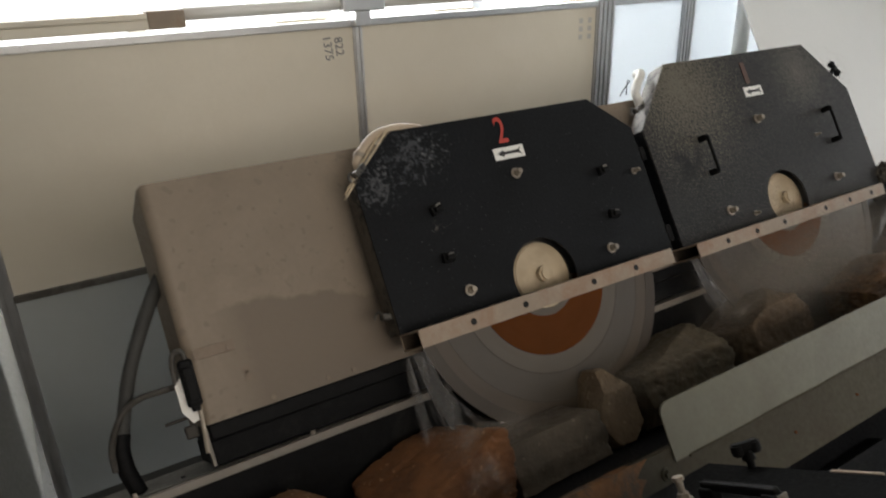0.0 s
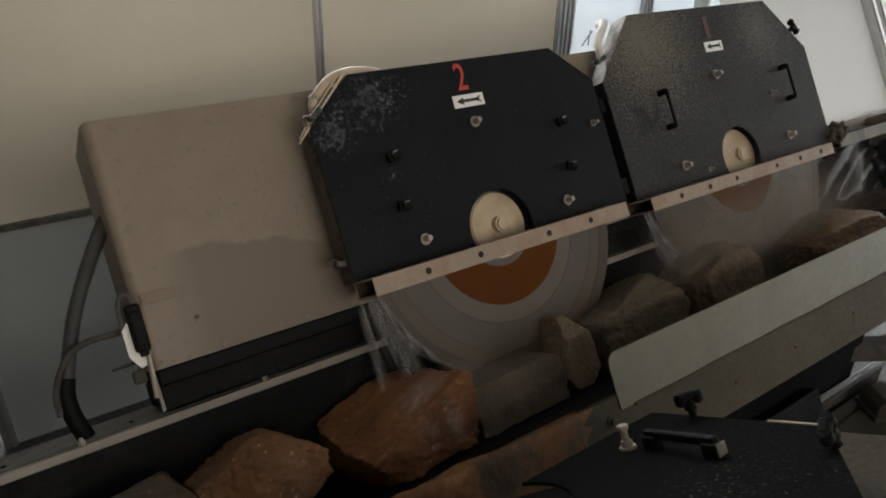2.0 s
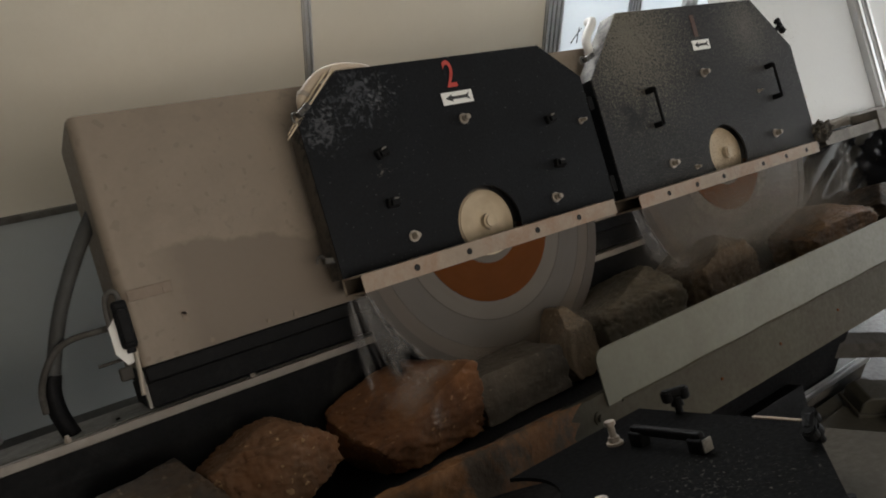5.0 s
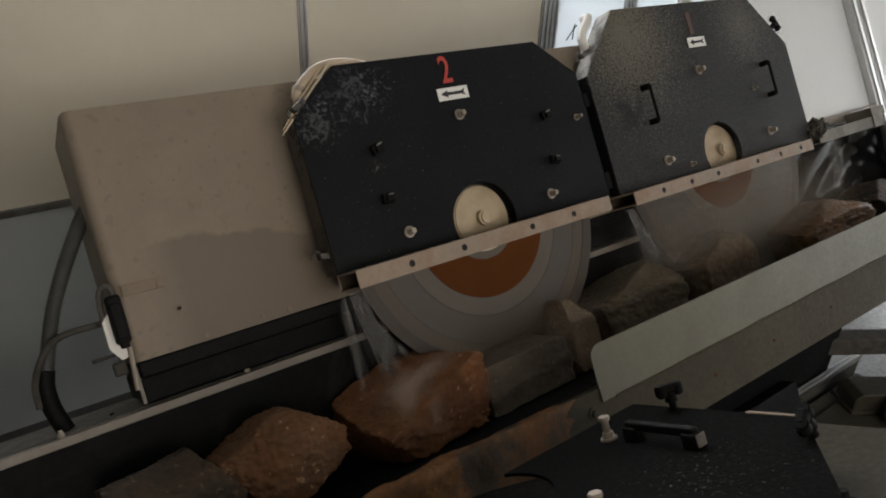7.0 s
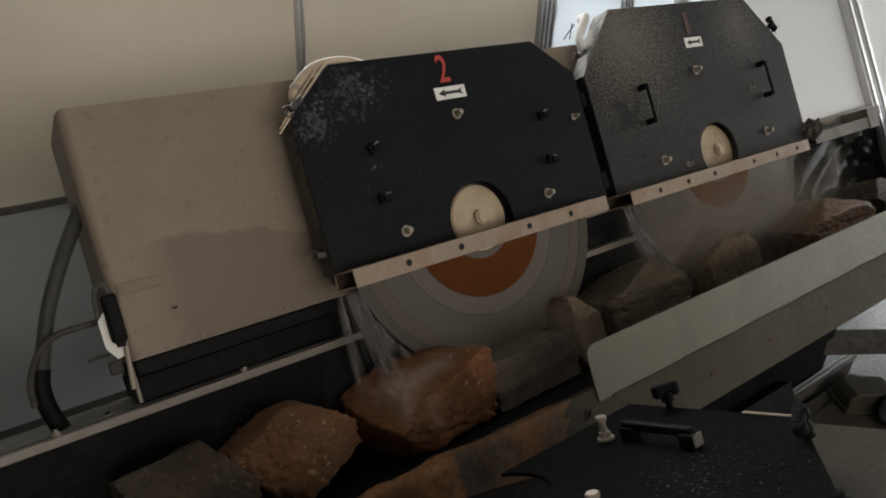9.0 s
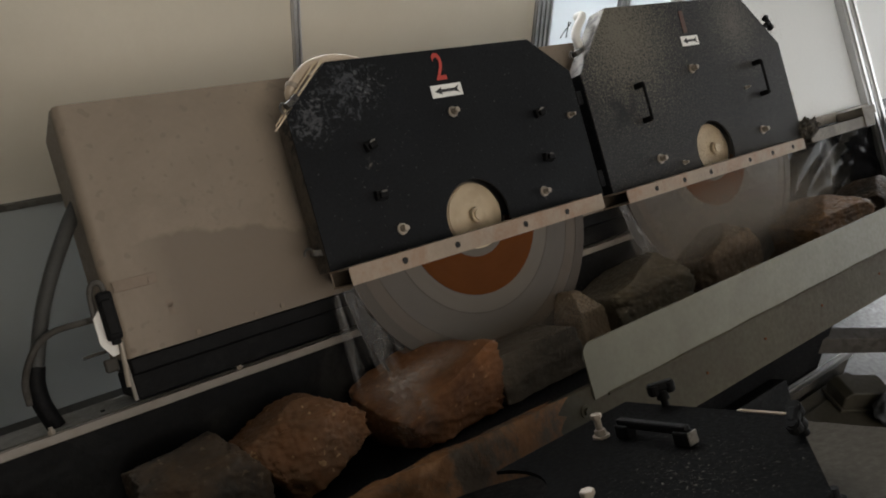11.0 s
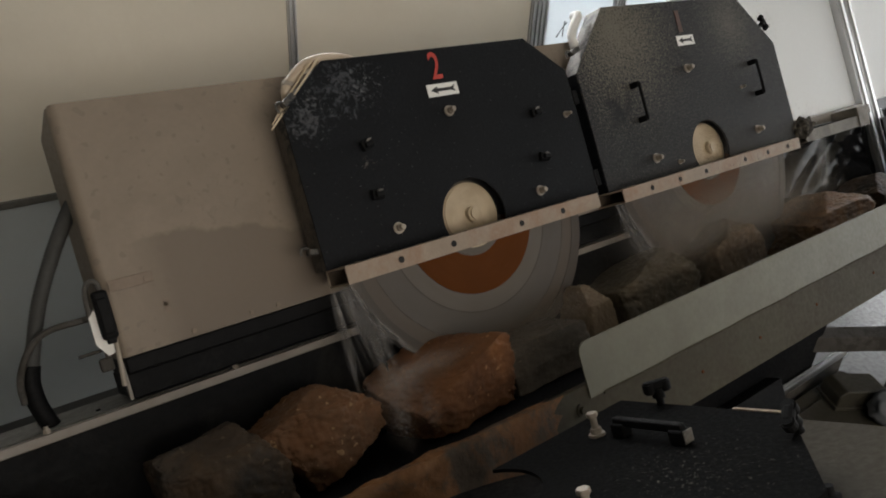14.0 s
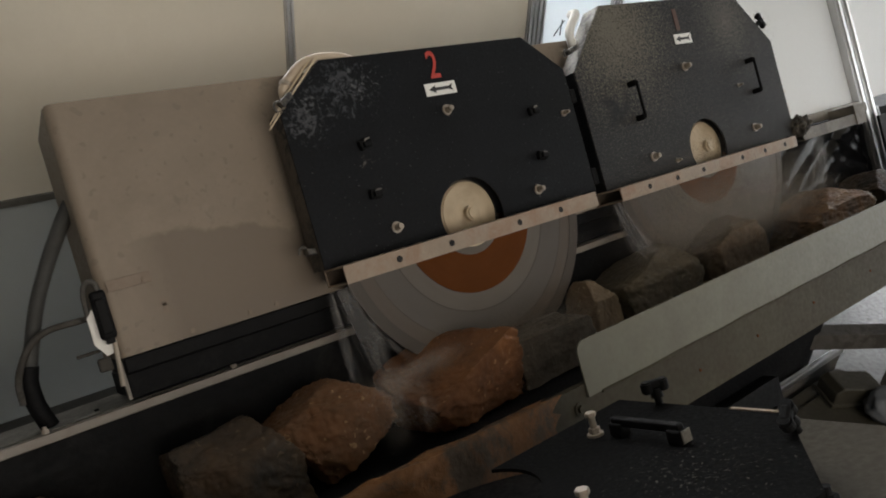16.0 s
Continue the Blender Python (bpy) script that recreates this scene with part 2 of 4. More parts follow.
w = bpy.data.materials.new("falling_water")
w.use_nodes = True
nt = w.node_tree
bs = nt.nodes["Principled BSDF"]
bs.inputs["Base Color"].default_value = (0.70, 0.67, 0.63, 1)
bs.inputs["Roughness"].default_value = 0.25
tc = nt.nodes.new("ShaderNodeTexCoord")
mp = nt.nodes.new("ShaderNodeMapping")
mp.inputs["Scale"].default_value = (70, 70, 7)
nz = nt.nodes.new("ShaderNodeTexNoise")
nz.inputs["Scale"].default_value, nz.inputs["Detail"].default_value = 1.0, 3.0
mr = nt.nodes.new("ShaderNodeMapRange")
for i, v in enumerate((0.3, 0.75, 0.006, 0.055)):
    mr.inputs[i + 1].default_value = v
for a_, b_ in ((tc.outputs["Object"], mp.inputs[0]), (mp.outputs[0], nz.inputs[0]), (nz.outputs[0], mr.inputs[0]),
               (mr.outputs[0], bs.inputs["Alpha"])):
    nt.links.new(a_, b_)
M_WATER = w

# ---- geometry helpers ----


def obj(name, bm, mat, parent=None, label="", smooth=False):
    me = bpy.data.meshes.new(name)
    bmesh.ops.recalc_face_normals(bm, faces=bm.faces)
    bm.to_mesh(me)
    bm.free()
    me.materials.append(mat)
    if smooth:
        for p in me.polygons:
            p.use_smooth = True
    ob = new(name, me)
    if parent:
        ob.parent = parent
    if label:
        ob["label"] = label
    return ob


def part(name, bm, mat, parent, label="", smooth=False):
    return obj(name, bm, mat, parent, label, smooth)


def thing(name, m, label, category, group="", kind=""):
    ob = new(name)
    ob.empty_display_size = 0.05
    ob.matrix_world = m
    return tagged(ob, label, category, group, kind)


def box(x0, x1, y0, y1, z0, z1, bevel=0.0, bm=None, seg=2):
    own = bm is None
    b = bmesh.new()
    bmesh.ops.create_cube(b, size=1.0)
    for v in b.verts:
        v.co = Vector(((x0 + x1) / 2 + v.co.x * (x1 - x0), (y0 + y1) / 2 + v.co.y * (y1 - y0), (z0 + z1) / 2 + v.co.z * (z1 - z0)))
    if bevel:
        bmesh.ops.bevel(b, geom=b.edges[:], offset=bevel, segments=seg, affect="EDGES", profile=0.5)
    if own:
        return b
    return join(bm, b)


def join(bm, other, m=None):
    if m is not None:
        bmesh.ops.transform(other, matrix=m, verts=other.verts)
    me = bpy.data.meshes.new("tmp")
    other.to_mesh(me)
    other.free()
    bm.from_mesh(me)
    bpy.data.meshes.remove(me)
    return bm


def prism(outline, y0, y1, bevel=0.0):
    """An outline in x and z, extruded from y0 to y1."""
    b = bmesh.new()
    vs = [b.verts.new((x, y0, z)) for x, z in outline]
    f = b.faces.new(vs)
    r = bmesh.ops.extrude_face_region(b, geom=[f])
    for v in r["geom"]:
        if isinstance(v, bmesh.types.BMVert):
            v.co.y = y1
    if bevel:
        bmesh.ops.bevel(b, geom=b.edges[:], offset=bevel, segments=1, affect="EDGES")
    return b


def disc(r, h, seg=40, bevel=0.0, r2=None):
    """A cylinder about z from 0 to h."""
    b = bmesh.new()
    bmesh.ops.create_cone(b, cap_ends=True, segments=seg, radius1=r, radius2=r if r2 is None else r2, depth=h)
    bmesh.ops.translate(b, verts=b.verts, vec=(0, 0, h / 2))
    if bevel:
        es = [e for e in b.edges if len(e.link_faces) == 2 and e.calc_face_angle(0) > 0.7]
        bmesh.ops.bevel(b, geom=es, offset=bevel, segments=2, affect="EDGES")
    return b


def ring(r0, r1, h, seg=96):
    b = bmesh.new()
    rows = [[b.verts.new((r * math.cos(2 * math.pi * i / seg), r * math.sin(2 * math.pi * i / seg), z)) for i in range(seg)]
            for r, z in ((r0, 0), (r1, 0), (r1, h), (r0, h))]
    for k in range(4):
        a, c = rows[k], rows[(k + 1) % 4]
        for i in range(seg):
            b.faces.new((a[i], a[(i + 1) % seg], c[(i + 1) % seg], c[i]))
    return b


def pipe(points, r, seg=10, ridge=0.0, steps=10):
    """A tube along a smooth line through points; ridge: depth of corrugation."""
    P = [Vector(p) for p in points]
    P = [2 * P[0] - P[1]] + P + [2 * P[-1] - P[-2]]
    line = []
    for i in range(1, len(P) - 2):
        for k in range(steps):
            t = k / steps
            p0, p1, p2, p3 = P[i - 1:i + 3]
            line.append(0.5 * (2 * p1 + (p2 - p0) * t + (2 * p0 - 5 * p1 + 4 * p2 - p3) * t * t + (3 * p1 - p0 - 3 * p2 + p3) * t ** 3))
    line.append(P[-2])
    b = bmesh.new()
    rows = []
    side = None
    for i, p in enumerate(line):
        d = (line[min(i + 1, len(line) - 1)] - line[max(i - 1, 0)]).normalized()
        if side is None:
            side = d.orthogonal().normalized()
        side = (side - d * side.dot(d)).normalized()
        up = d.cross(side)
        rr = r + (ridge if i % 2 else -ridge)
        rows.append([b.verts.new(p + rr * (math.cos(2 * math.pi * k / seg) * side + math.sin(2 * math.pi * k / seg) * up)) for k in range(seg)])
    for a, c in zip(rows, rows[1:]):
        for k in range(seg):
            b.faces.new((a[k], a[(k + 1) % seg], c[(k + 1) % seg], c[k]))
    b.faces.new(rows[0])
    b.faces.new(rows[-1])
    return b


# the machine stands in a frame that leans back: x along the trough, y into the rear hood, z up along its plate
TILT = 31.754
MF = pose(0, 1.3606, 1.2579, -TILT, 0, 0)
TO_Y = pose(0, 0, 0, 90, 0, 0)       # turns a cylinder's axis from z to -y


def at(x, y, z):
    return MF @ Matrix.Translation((x, y, z))


# ---- setting ----
WALL_Y = 2.82


def structure(name, bm, mat, label=""):
    return tagged(obj(name, bm, mat), label, "", "", "structure")


structure("floor", box(-3.4, 9, -4.2, 5, -0.1, 0), M_FLOOR, "wet grey concrete floor under the machine")
# ceiling and west, east and south walls are unseen, added to shape the light
structure("ceiling", box(-3.4, 9, -4.2, 5, 4.6, 4.7), M_CEIL)
# the trough comes in through an opening under the return wall's added front part
# unseen block that shades the partition's left end
structure("wall_light_block", box(-0.34, -0.22, 0.5, 1.75, 1.45, 4.6), M_SIDEWALL)
structure("wall_return", box(-0.34, -0.22, 1.75, 5, 0, 4.6), M_SIDEWALL, "grey panel return wall at the partition's end")
structure("wall_west", box(-3.4, -3.3, -4.2, 5, 0, 4.6), M_SIDEWALL)
structure("wall_east_low", box(8.2, 8.3, -4.2, 5, 0, 0.8), M_WALL)
structure("wall_east_high", box(8.2, 8.3, -4.2, 5, 3.1, 4.6), M_WALL)
structure("wall_south_low", box(-3.3, 8.2, -4.1, -4.0, 0, 2.3), M_DARKWALL)
structure("wall_south_high", box(-3.3, 8.2, -4.1, -4.0, 4.3, 4.6), M_DARKWALL)
structure("wall_outer_low", box(-3.3, 8.2, 4.5, 4.6, 0, 1.2), M_WALL)
structure("wall_outer_high", box(-3.3, 8.2, 4.5, 4.6, 3.3, 4.6), M_WALL)
for x in (0.75, 1.9, 3.1, 4.3, 5.5, 6.7):
    structure("window_mullion", box(x - 0.05, x + 0.05, 4.46, 4.54, 1.2, 3.3, 0.004), M_ALU)
M_GLOW = bpy.data.materials.new("bright_overcast")
M_GLOW.use_nodes = True
M_GLOW.node_tree.nodes["Principled BSDF"].inputs["Emission Color"].default_value = (0.95, 0.98, 1.0, 1)
M_GLOW.node_tree.nodes["Principled BSDF"].inputs["Emission Strength"].default_value = 2.2
structure("backdrop", box(-3, 11, 6.0, 6.05, 0.5, 5), M_GLOW)
structure("backdrop", box(9.6, 9.65, -6, 6, 0.2, 5), M_GLOW)

# partition of framed panels behind the machine
TOP = 1.826
MID = 0.947
posts = (-0.145, 1.338, 2.762, 3.40, 4.60, 6.0)
for i, (a, b) in enumerate(zip(posts, posts[1:])):
    far = i >= 2
    structure("wall_panel", box(a + 0.02, b - 0.02, WALL_Y, WALL_Y + 0.012, MID + 0.014, TOP - 0.016 + (0.9 if far else 0)), M_FROST if far else M_WALL,
              "white panel held in an aluminium frame")
    structure("wall_panel", box(a + 0.02, b - 0.02, WALL_Y, WALL_Y + 0.012, 0.0, MID - 0.014), M_FROST if far else M_PANEL_LOW,
              "grey lower panel held in an aluminium frame")
    structure("trim_mid", box(a + 0.02, b - 0.02, WALL_Y - 0.012, WALL_Y + 0.03, MID - 0.014, MID + 0.014, 0.003), M_LEDGE2)
    structure("trim_top", box(a + 0.02, b - 0.02, WALL_Y - 0.012, WALL_Y + 0.03, TOP - 0.016, TOP + 0.014, 0.003), M_ALU)


def profile_post(x, wide, top):
    bm = box(x - wide / 2, x + wide / 2, WALL_Y - 0.01, WALL_Y + 0.04, 0, top, 0.002)
    n = 4 if wide > 0.08 else 2
    for k in range(n):
        c = x - wide / 2 + wide * (k + 0.5) / n
        box(c - wide / n * 0.28, c + wide / n * 0.28, WALL_Y - 0.02, WALL_Y - 0.009, 0, top, 0.002, bm)
    return structure("trim_post", bm, M_ALU, "grooved aluminium profile post")


for x, wd in zip(posts, (0.05, 0.042, 0.125, 0.10, 0.05, 0.05)):
    profile_post(x, wd, TOP + (0.02 if x < 2 else 1.2))


# ---- the saw hoods ----


def octagon(x0, x1, z0, z1, cx, cz):
    return [(x0, z0), (x1, z0), (x1, z1 - cz), (x1 - cx, z1), (x0 + cx, z1), (x0, z1 - cz)]


def hood_plate(x0, x1, z0, z1, cx, cz, hx, hz, hr, y0, y1):
    """The face plate with a round cut-out at its lower edge."""
    pts = [(x0, z0)]
    a0 = math.asin(max(-1, min(1, (z0 - hz) / hr)))
    n = 28
    for i in range(n + 1):
        a = math.pi - a0 + (a0 - (math.pi - a0)) * i / n
        pts.append((hx + hr * math.cos(a), hz + hr * math.sin(a)))
    pts += [(x1, z0), (x1, z1 - cz), (x1 - cx, z1), (x0 + cx, z1), (x0, z1 - cz)]
    return prism(pts, y0, y1)


def hex_bolt(parent, x, y, z, r=0.011, h=0.013):
    bm = disc(r * 1.45, 0.004, 20)
    join(bm, disc(r, h, 6, 0.0015), Matrix.Translation((0, 0, 0.004)))
    join(bm, disc(r * 0.75, 0.012, 12, 0.002), Matrix.Translation((0, 0, h + 0.003)))
    bmesh.ops.transform(bm, matrix=Matrix.Translation((x, y, z)) @ TO_Y, verts=bm.verts)
    return part("bolt", bm, M_ZINC, parent, "dull zinc bolt with washer")


def flat_grip(parent, x, z0, z1, cap=True, w=0.013, off=0.045):
    """A moulded bow handle with stout feet and a slim bar."""
    f = w * 1.25
    bm = box(x - f, x + f, -off, 0.0, z0, z0 + 2.6 * f, 0.004)
    box(x - f, x + f, -off, 0.0, z1 - 2.6 * f, z1, 0.004, bm)
    box(x - w * 0.8, x + w * 0.8, -off - w, -off + w * 0.7, z0 + 0.004, z1 - 0.004, 0.004, bm)
    h = part("handle", bm, M_HANDLE, parent, "black moulded bow handle")
    if cap:
        part("end_cap", box(x - 0.010, x + 0.010, -off, -off + 0.020, z1 + 0.0005, z1 + 0.003, 0.001), M_PALEWORN, h, "pale worn end")


def stub(parent, x, z, lean):
    """The foot of a handle that has broken away, with a bare pale break."""
    m = Matrix.Translation((x, 0, z)) @ pose(0, 0, 0, 0, lean, 0)
    bm = box(-0.017, 0.017, -0.016, 0.0, -0.013, 0.013, 0.004)
    join(bm, box(-0.011, 0.014, -0.026, -0.0155, -0.009, 0.006, 0.003))
    bmesh.ops.transform(bm, matrix=m, verts=bm.verts)
    foot = part("handle_stub", bm, M_HANDLE, parent, "broken-off handle foot")
    chip = prism([(-0.004, 0.007), (0.013, 0.0075), (0.0165, 0.0115), (0.004, 0.0125)], -0.0175, -0.0162)
    bmesh.ops.transform(chip, matrix=m, verts=chip.verts)
    part("break", chip, M_PALEWORN, foot, "bare pale break")


def saw_hood(x0, x1, z0, z1, cx, cz, hx, hz, hr, mat, label, side_mat, corner_mat):
    """A hood in its own frame: origin at its lower left corner's place in the machine."""
    t = thing("saw_hood", at(hx, 0, z0), label, "saw hood", "saw hoods over the trough")
    X0, X1, Z1, HZ = x0 - hx, x1 - hx, z1 - z0, hz - z0
    part("face_plate", hood_plate(X0, X1, 0, Z1, cx, cz, 0, HZ, hr, 0, 0.006), mat, t)
    o = octagon(X0, X1, 0, Z1, cx, cz)
    for (ax, az), (bx, bz), nm in ((o[5], o[0], "side_wall"), (o[4], o[5], "corner_wall"), (o[3], o[4], "top_wall"), (o[2], o[3], "corner_wall"), (o[1], o[2], "side_wall")):
        face = mat if ax > 0 or bx > 0 else side_mat if nm == "side_wall" else corner_mat
        d = Vector((bx - ax, 0, bz - az))
        n = Vector((d.z, 0, -d.x)).normalized() * 0.005
        n = n if n.dot(Vector(((ax + bx) / 2, 0, (az + bz) / 2 - Z1 / 2))) < 0 else -n
        part(nm, prism([(ax, az), (bx, bz), (bx + n.x, bz + n.z), (ax + n.x, az + n.z)], 0.0065, 0.072), face, t)
    return t


HX2, HZ2 = 1.175, 0.000
h2 = saw_hood(0.700, 1.665, -0.032, 0.480, 0.140, 0.115, HX2, HZ2, 0.108, M_HOOD,
              "black rough-painted saw hood with red 2, chipped paint", M_WORN, M_WORN)
HX1, HZ1 = 2.285, 0.004
h1 = saw_hood(1.712, 2.855, -0.045, 0.555, 0.190, 0.205, HX1, HZ1, 0.105, M_HOOD_DUST_SHEEN,
              "black saw hood grey with dried spray and painted sheen, two bow handles", M_HOOD, M_PALEWORN)


def local2(x, z):
    return x - HX2, z + 0.032


def local1(x, z):
    return x - HX1, z + 0.045


for x, z in ((1.183, 0.301), (1.430, 0.020), (0.925, 0.023), (1.615, 0.228)):
    hex_bolt(h2, local2(x, z)[0], 0, local2(x, z)[1], 0.0105 if x < 1.6 else 0.007)
for x, z, lean in ((0.897, 0.250, -14), (0.888, 0.120, 4), (1.488, 0.252, -8), (1.476, 0.116, 12)):
    stub(h2, *local2(x, z), lean)
for x, z, r in ((2.266, 0.306, 0.0115), (1.975, 0.022, 0.0115), (2.594, 0.027, 0.0115), (2.09, -0.012, 0.006), (2.56, 0.20, 0.005)):
    hex_bolt(h1, local1(x, z)[0], 0, local1(x, z)[1], r, 0.013 if r > 0.01 else 0.006)
for x, z0, z1 in ((1.960, 0.160, 0.282), (2.660, 0.163, 0.289)):
    flat_grip(h1, x - HX1 - 0.016, z0 + 0.035, z1 + 0.050, False, 0.0062, 0.036)


def arrow_sign(parent, x, z, w, h, tilt):
    m = Matrix.Translation((x, -0.002, z)) @ pose(0, 0, 0, 0, tilt, 0)
    bm = box(-w / 2, w / 2, -0.001, 0.001, -h / 2, h / 2)
    bmesh.ops.transform(bm, matrix=m, verts=bm.verts)
    sign = part("arrow_sign", bm, M_WHITE, parent, "white sticker with a black arrow")
    a = w * 0.40
    bm = prism([(-a, 0), (-a * 0.45, h * 0.30), (-a * 0.45, h * 0.12), (a * 0.65, h * 0.12), (a, h * 0.30), (a * 0.85, 0),
                (a, -h * 0.30), (a * 0.65, -h * 0.12), (-a * 0.45, -h * 0.12), (-a * 0.45, -h * 0.30)], -0.0022, -0.0012)
    bmesh.ops.transform(bm, matrix=m, verts=bm.verts)
    part("arrow", bm, M_INK, sign)


def lettering(name, text, size, mat, m, parent=None, thick=0.0006, bold=0.0):
    cu = bpy.data.curves.new(name, "FONT")
    cu.body, cu.size, cu.extrude, cu.align_x, cu.align_y, cu.offset = text, size, thick, "CENTER", "CENTER", bold
    tmp = bpy.data.objects.new(name, cu)
    me = bpy.data.meshes.new_from_object(tmp)
    bpy.data.objects.remove(tmp)
    me.transform(m)
    me.materials.append(mat)
    ob = new(name, me)
    if parent:
        ob.parent = parent
    return ob


arrow_sign(h2, local2(1.182, 0)[0], 0.3625 + 0.032, 0.104, 0.035, 0)
arrow_sign(h1, local1(2.296, 0)[0], 0.408 + 0.045, 0.098, 0.036, 0)
lettering("number", "2", 0.108, M_RED, Matrix.Translation((local2(1.177, 0)[0], -0.0015, 0.427 + 0.032)) @ TO_Y @ Matrix.Diagonal((0.72, 1.0, 1.0, 1.0)), h2, bold=0.001)
lettering("number", "1", 0.10, M_REDDIM, Matrix.Translation((local1(2.285, 0)[0], -0.0015, 0.475 + 0.045)) @ TO_Y, h1, bold=0.006)


# ---- blades on their shafts ----


def saw_blade(hood, m, r, core, label):
    t = new("saw_blade")
    t.empty_display_size = 0.05
    t.parent = hood
    t.matrix_basis = m
    t["label"] = label
    part("core_plate", ring(0.07, core, 0.006), M_ORANGE, t, "rust-orange core disc")
    part("inner_band", ring(core + 0.0005, core + 0.0498, 0.0046), M_CLAMP, t, "pale wet inner band")
    part("blade_body", ring(core + 0.0502, r - 0.0755, 0.0045), M_BLADE, t, "wet grey steel")
    part("outer_band", ring(r - 0.0752, r - 0.035, 0.0047), M_BAND, t, "brownish worn band")
    part("flange_ring", ring(core + 0.05, core + 0.0535, 0.0050), M_BLADE_RIM, t)
    part("wear_ring", ring(r - 0.075, r - 0.0735, 0.0050), M_BLADE_RIM, t)
    part("cutting_rim", ring(r - 0.0345, r, 0.006), M_BLADE_RIM, t, "worn diamond rim")
    part("clamp_flange", disc(0.116, 0.010, 48, 0.003), M_CLAMP, t, "pale clamp flange")
    hub = disc(0.094, 0.012, 56, 0.004)
    bmesh.ops.translate(hub, verts=hub.verts, vec=(0, 0, 0.0105))
    part("hub_cap", hub, M_CREAM, t, "cream round hub cap")
    nut = disc(0.023, 0.024, 24, 0.006)
    bmesh.ops.translate(nut, verts=nut.verts, vec=(0, 0, 0.0222))
    part("shaft_nut", nut, M_CREAM, t)
    return t


def spin(x, z, turn):
    return Matrix.Translation((x, 0.06, z)) @ TO_Y @ pose(0, 0, 0, 0, 0, turn)


B2 = (1.190 - HX2, 0.006 + 0.032)
B1 = (2.318 - HX1, 0.008 + 0.045)
blade2 = saw_blade(h2, spin(*B2, 0), 0.428, 0.225, "large spinning wet saw blade with an orange core")
blade1 = saw_blade(h1, spin(*B1, 0), 0.505, 0.210, "large spinning saw blade veiled by spray")
# added black half rings give the cut-out gaps their shade and hide the cores
for hood, (x, z) in ((h2, B2), (h1, B1)):
    bm = ring(0.100, 0.24, 0.004)
    bmesh.ops.transform(bm, matrix=Matrix.Translation((x, 0.048, z)) @ TO_Y, verts=bm.verts)
    for f in [f for f in bm.faces if f.calc_center_median().z < 0.0]:
        bm.faces.remove(f)
    part("gap_shade", bm, M_SHADOW, hood, "black half ring painting the shade in the hub cut-out")


# ---- square tubes along the lower edges of the hoods ----


def hollow(x0, x1, y0, y1, z0, z1, w):
    b = bmesh.new()
    rows = []
    for x in (x0, x1):
        for d in (0, w):
            rows.append([b.verts.new((x, y, z)) for y, z in ((y0 + d, z0 + d), (y1 - d, z0 + d), (y1 - d, z1 - d), (y0 + d, z1 - d))])
    for p, q in ((0, 2), (1, 3), (0, 1), (2, 3)):
        for k in range(4):
            b.faces.new((rows[p][k], rows[p][(k + 1) % 4], rows[q][(k + 1) % 4], rows[q][k]))
    return b


def edge_tube(x0, x1, z0, z1, y0, y1, holes, label, twist=0.0):
    t = thing("edge_tube", at((x0 + x1) / 2, 0, z0) @ pose(0, 0, 0, 0, twist, 0), label, "steel tube", "tubes under the hoods")
    L, h = (x1 - x0) / 2, z1 - z0
    tube = part("tube_wall", hollow(-L, L, y0, y1, 0, h, 0.004), M_TUBE, t)
    # thin inner skin added to darken the tube's inside
    part("tube_inside", hollow(-L + 0.003, L - 0.003, y0 + 0.0042, y1 - 0.0042, 0.0042, h - 0.0042, 0.0008), M_TUBE_SHADE, t, "inside of the tube, coloured dark brown for its shade")
    # a flat black disc stands for the shade inside each hole
    for x in holes:
        d = disc(0.0085, 0.002, 18)
        bmesh.ops.transform(d, matrix=Matrix.Translation((x - (x0 + x1) / 2, y0 + 0.001, h * 0.5)) @ TO_Y, verts=d.verts)
        part("bore_shade", d, M_SHADOW, t, "black disc painting the dark of a drilled hole")
    rnd = random.Random(int(x0 * 100))
    bm = bmesh.new()
    for _ in range(60):
        x = rnd.uniform(-L, L * 0.9)
        c = disc(rnd.uniform(0.006, 0.02), rnd.uniform(0.001, 0.004), 7, r2=0.004)
        join(bm, c, Matrix.Translation((x, rnd.uniform(y0 + 0.012, y0 + 0.04), h - 0.0005)))
    crust = part("scale_crust", bm, M_TUBE, t, "crust of dried stone dust")
    crust["kind"] = "stuff"
    return t


edge_tube(0.712, 1.582, -0.077, -0.033, -0.075, 0.040, (0.865, 1.028, 1.266, 1.427), "scaled beige square tube, open at its end, drilled with holes")
edge_tube(1.690, 2.722, -0.088, -0.046, -0.075, 0.040, (1.827, 1.971, 2.116, 2.350, 2.498, 2.636), "scaled beige square tube, open at its end, drilled with holes")

# ---- drive cover behind the hoods ----
cov = thing("drive_cover", at(0.22, 0.12, -0.10), "long beige sheet-steel drive cover, stained", "machine cover")
bm = bmesh.new()
plan = [(0.024 - 0.024 * math.cos(a * math.pi / 16), 0.024 - 0.024 * math.sin(a * math.pi / 16)) for a in range(9)] + [(1.9, 0.0), (1.9, 0.30), (0.008, 0.30)]
low = [bm.verts.new((x, y, 0.006)) for x, y in plan]
cap = bm.faces.new(low)
ext = bmesh.ops.extrude_face_region(bm, geom=[cap])
bmesh.ops.translate(bm, verts=[v for v in ext["geom"] if isinstance(v, bmesh.types.BMVert)], vec=(0, 0, 0.582))
bmesh.ops.bevel(bm, geom=[e for e in bm.edges if min(v.co.z for v in e.verts) > 0.5], offset=0.006, segments=2, affect="EDGES")
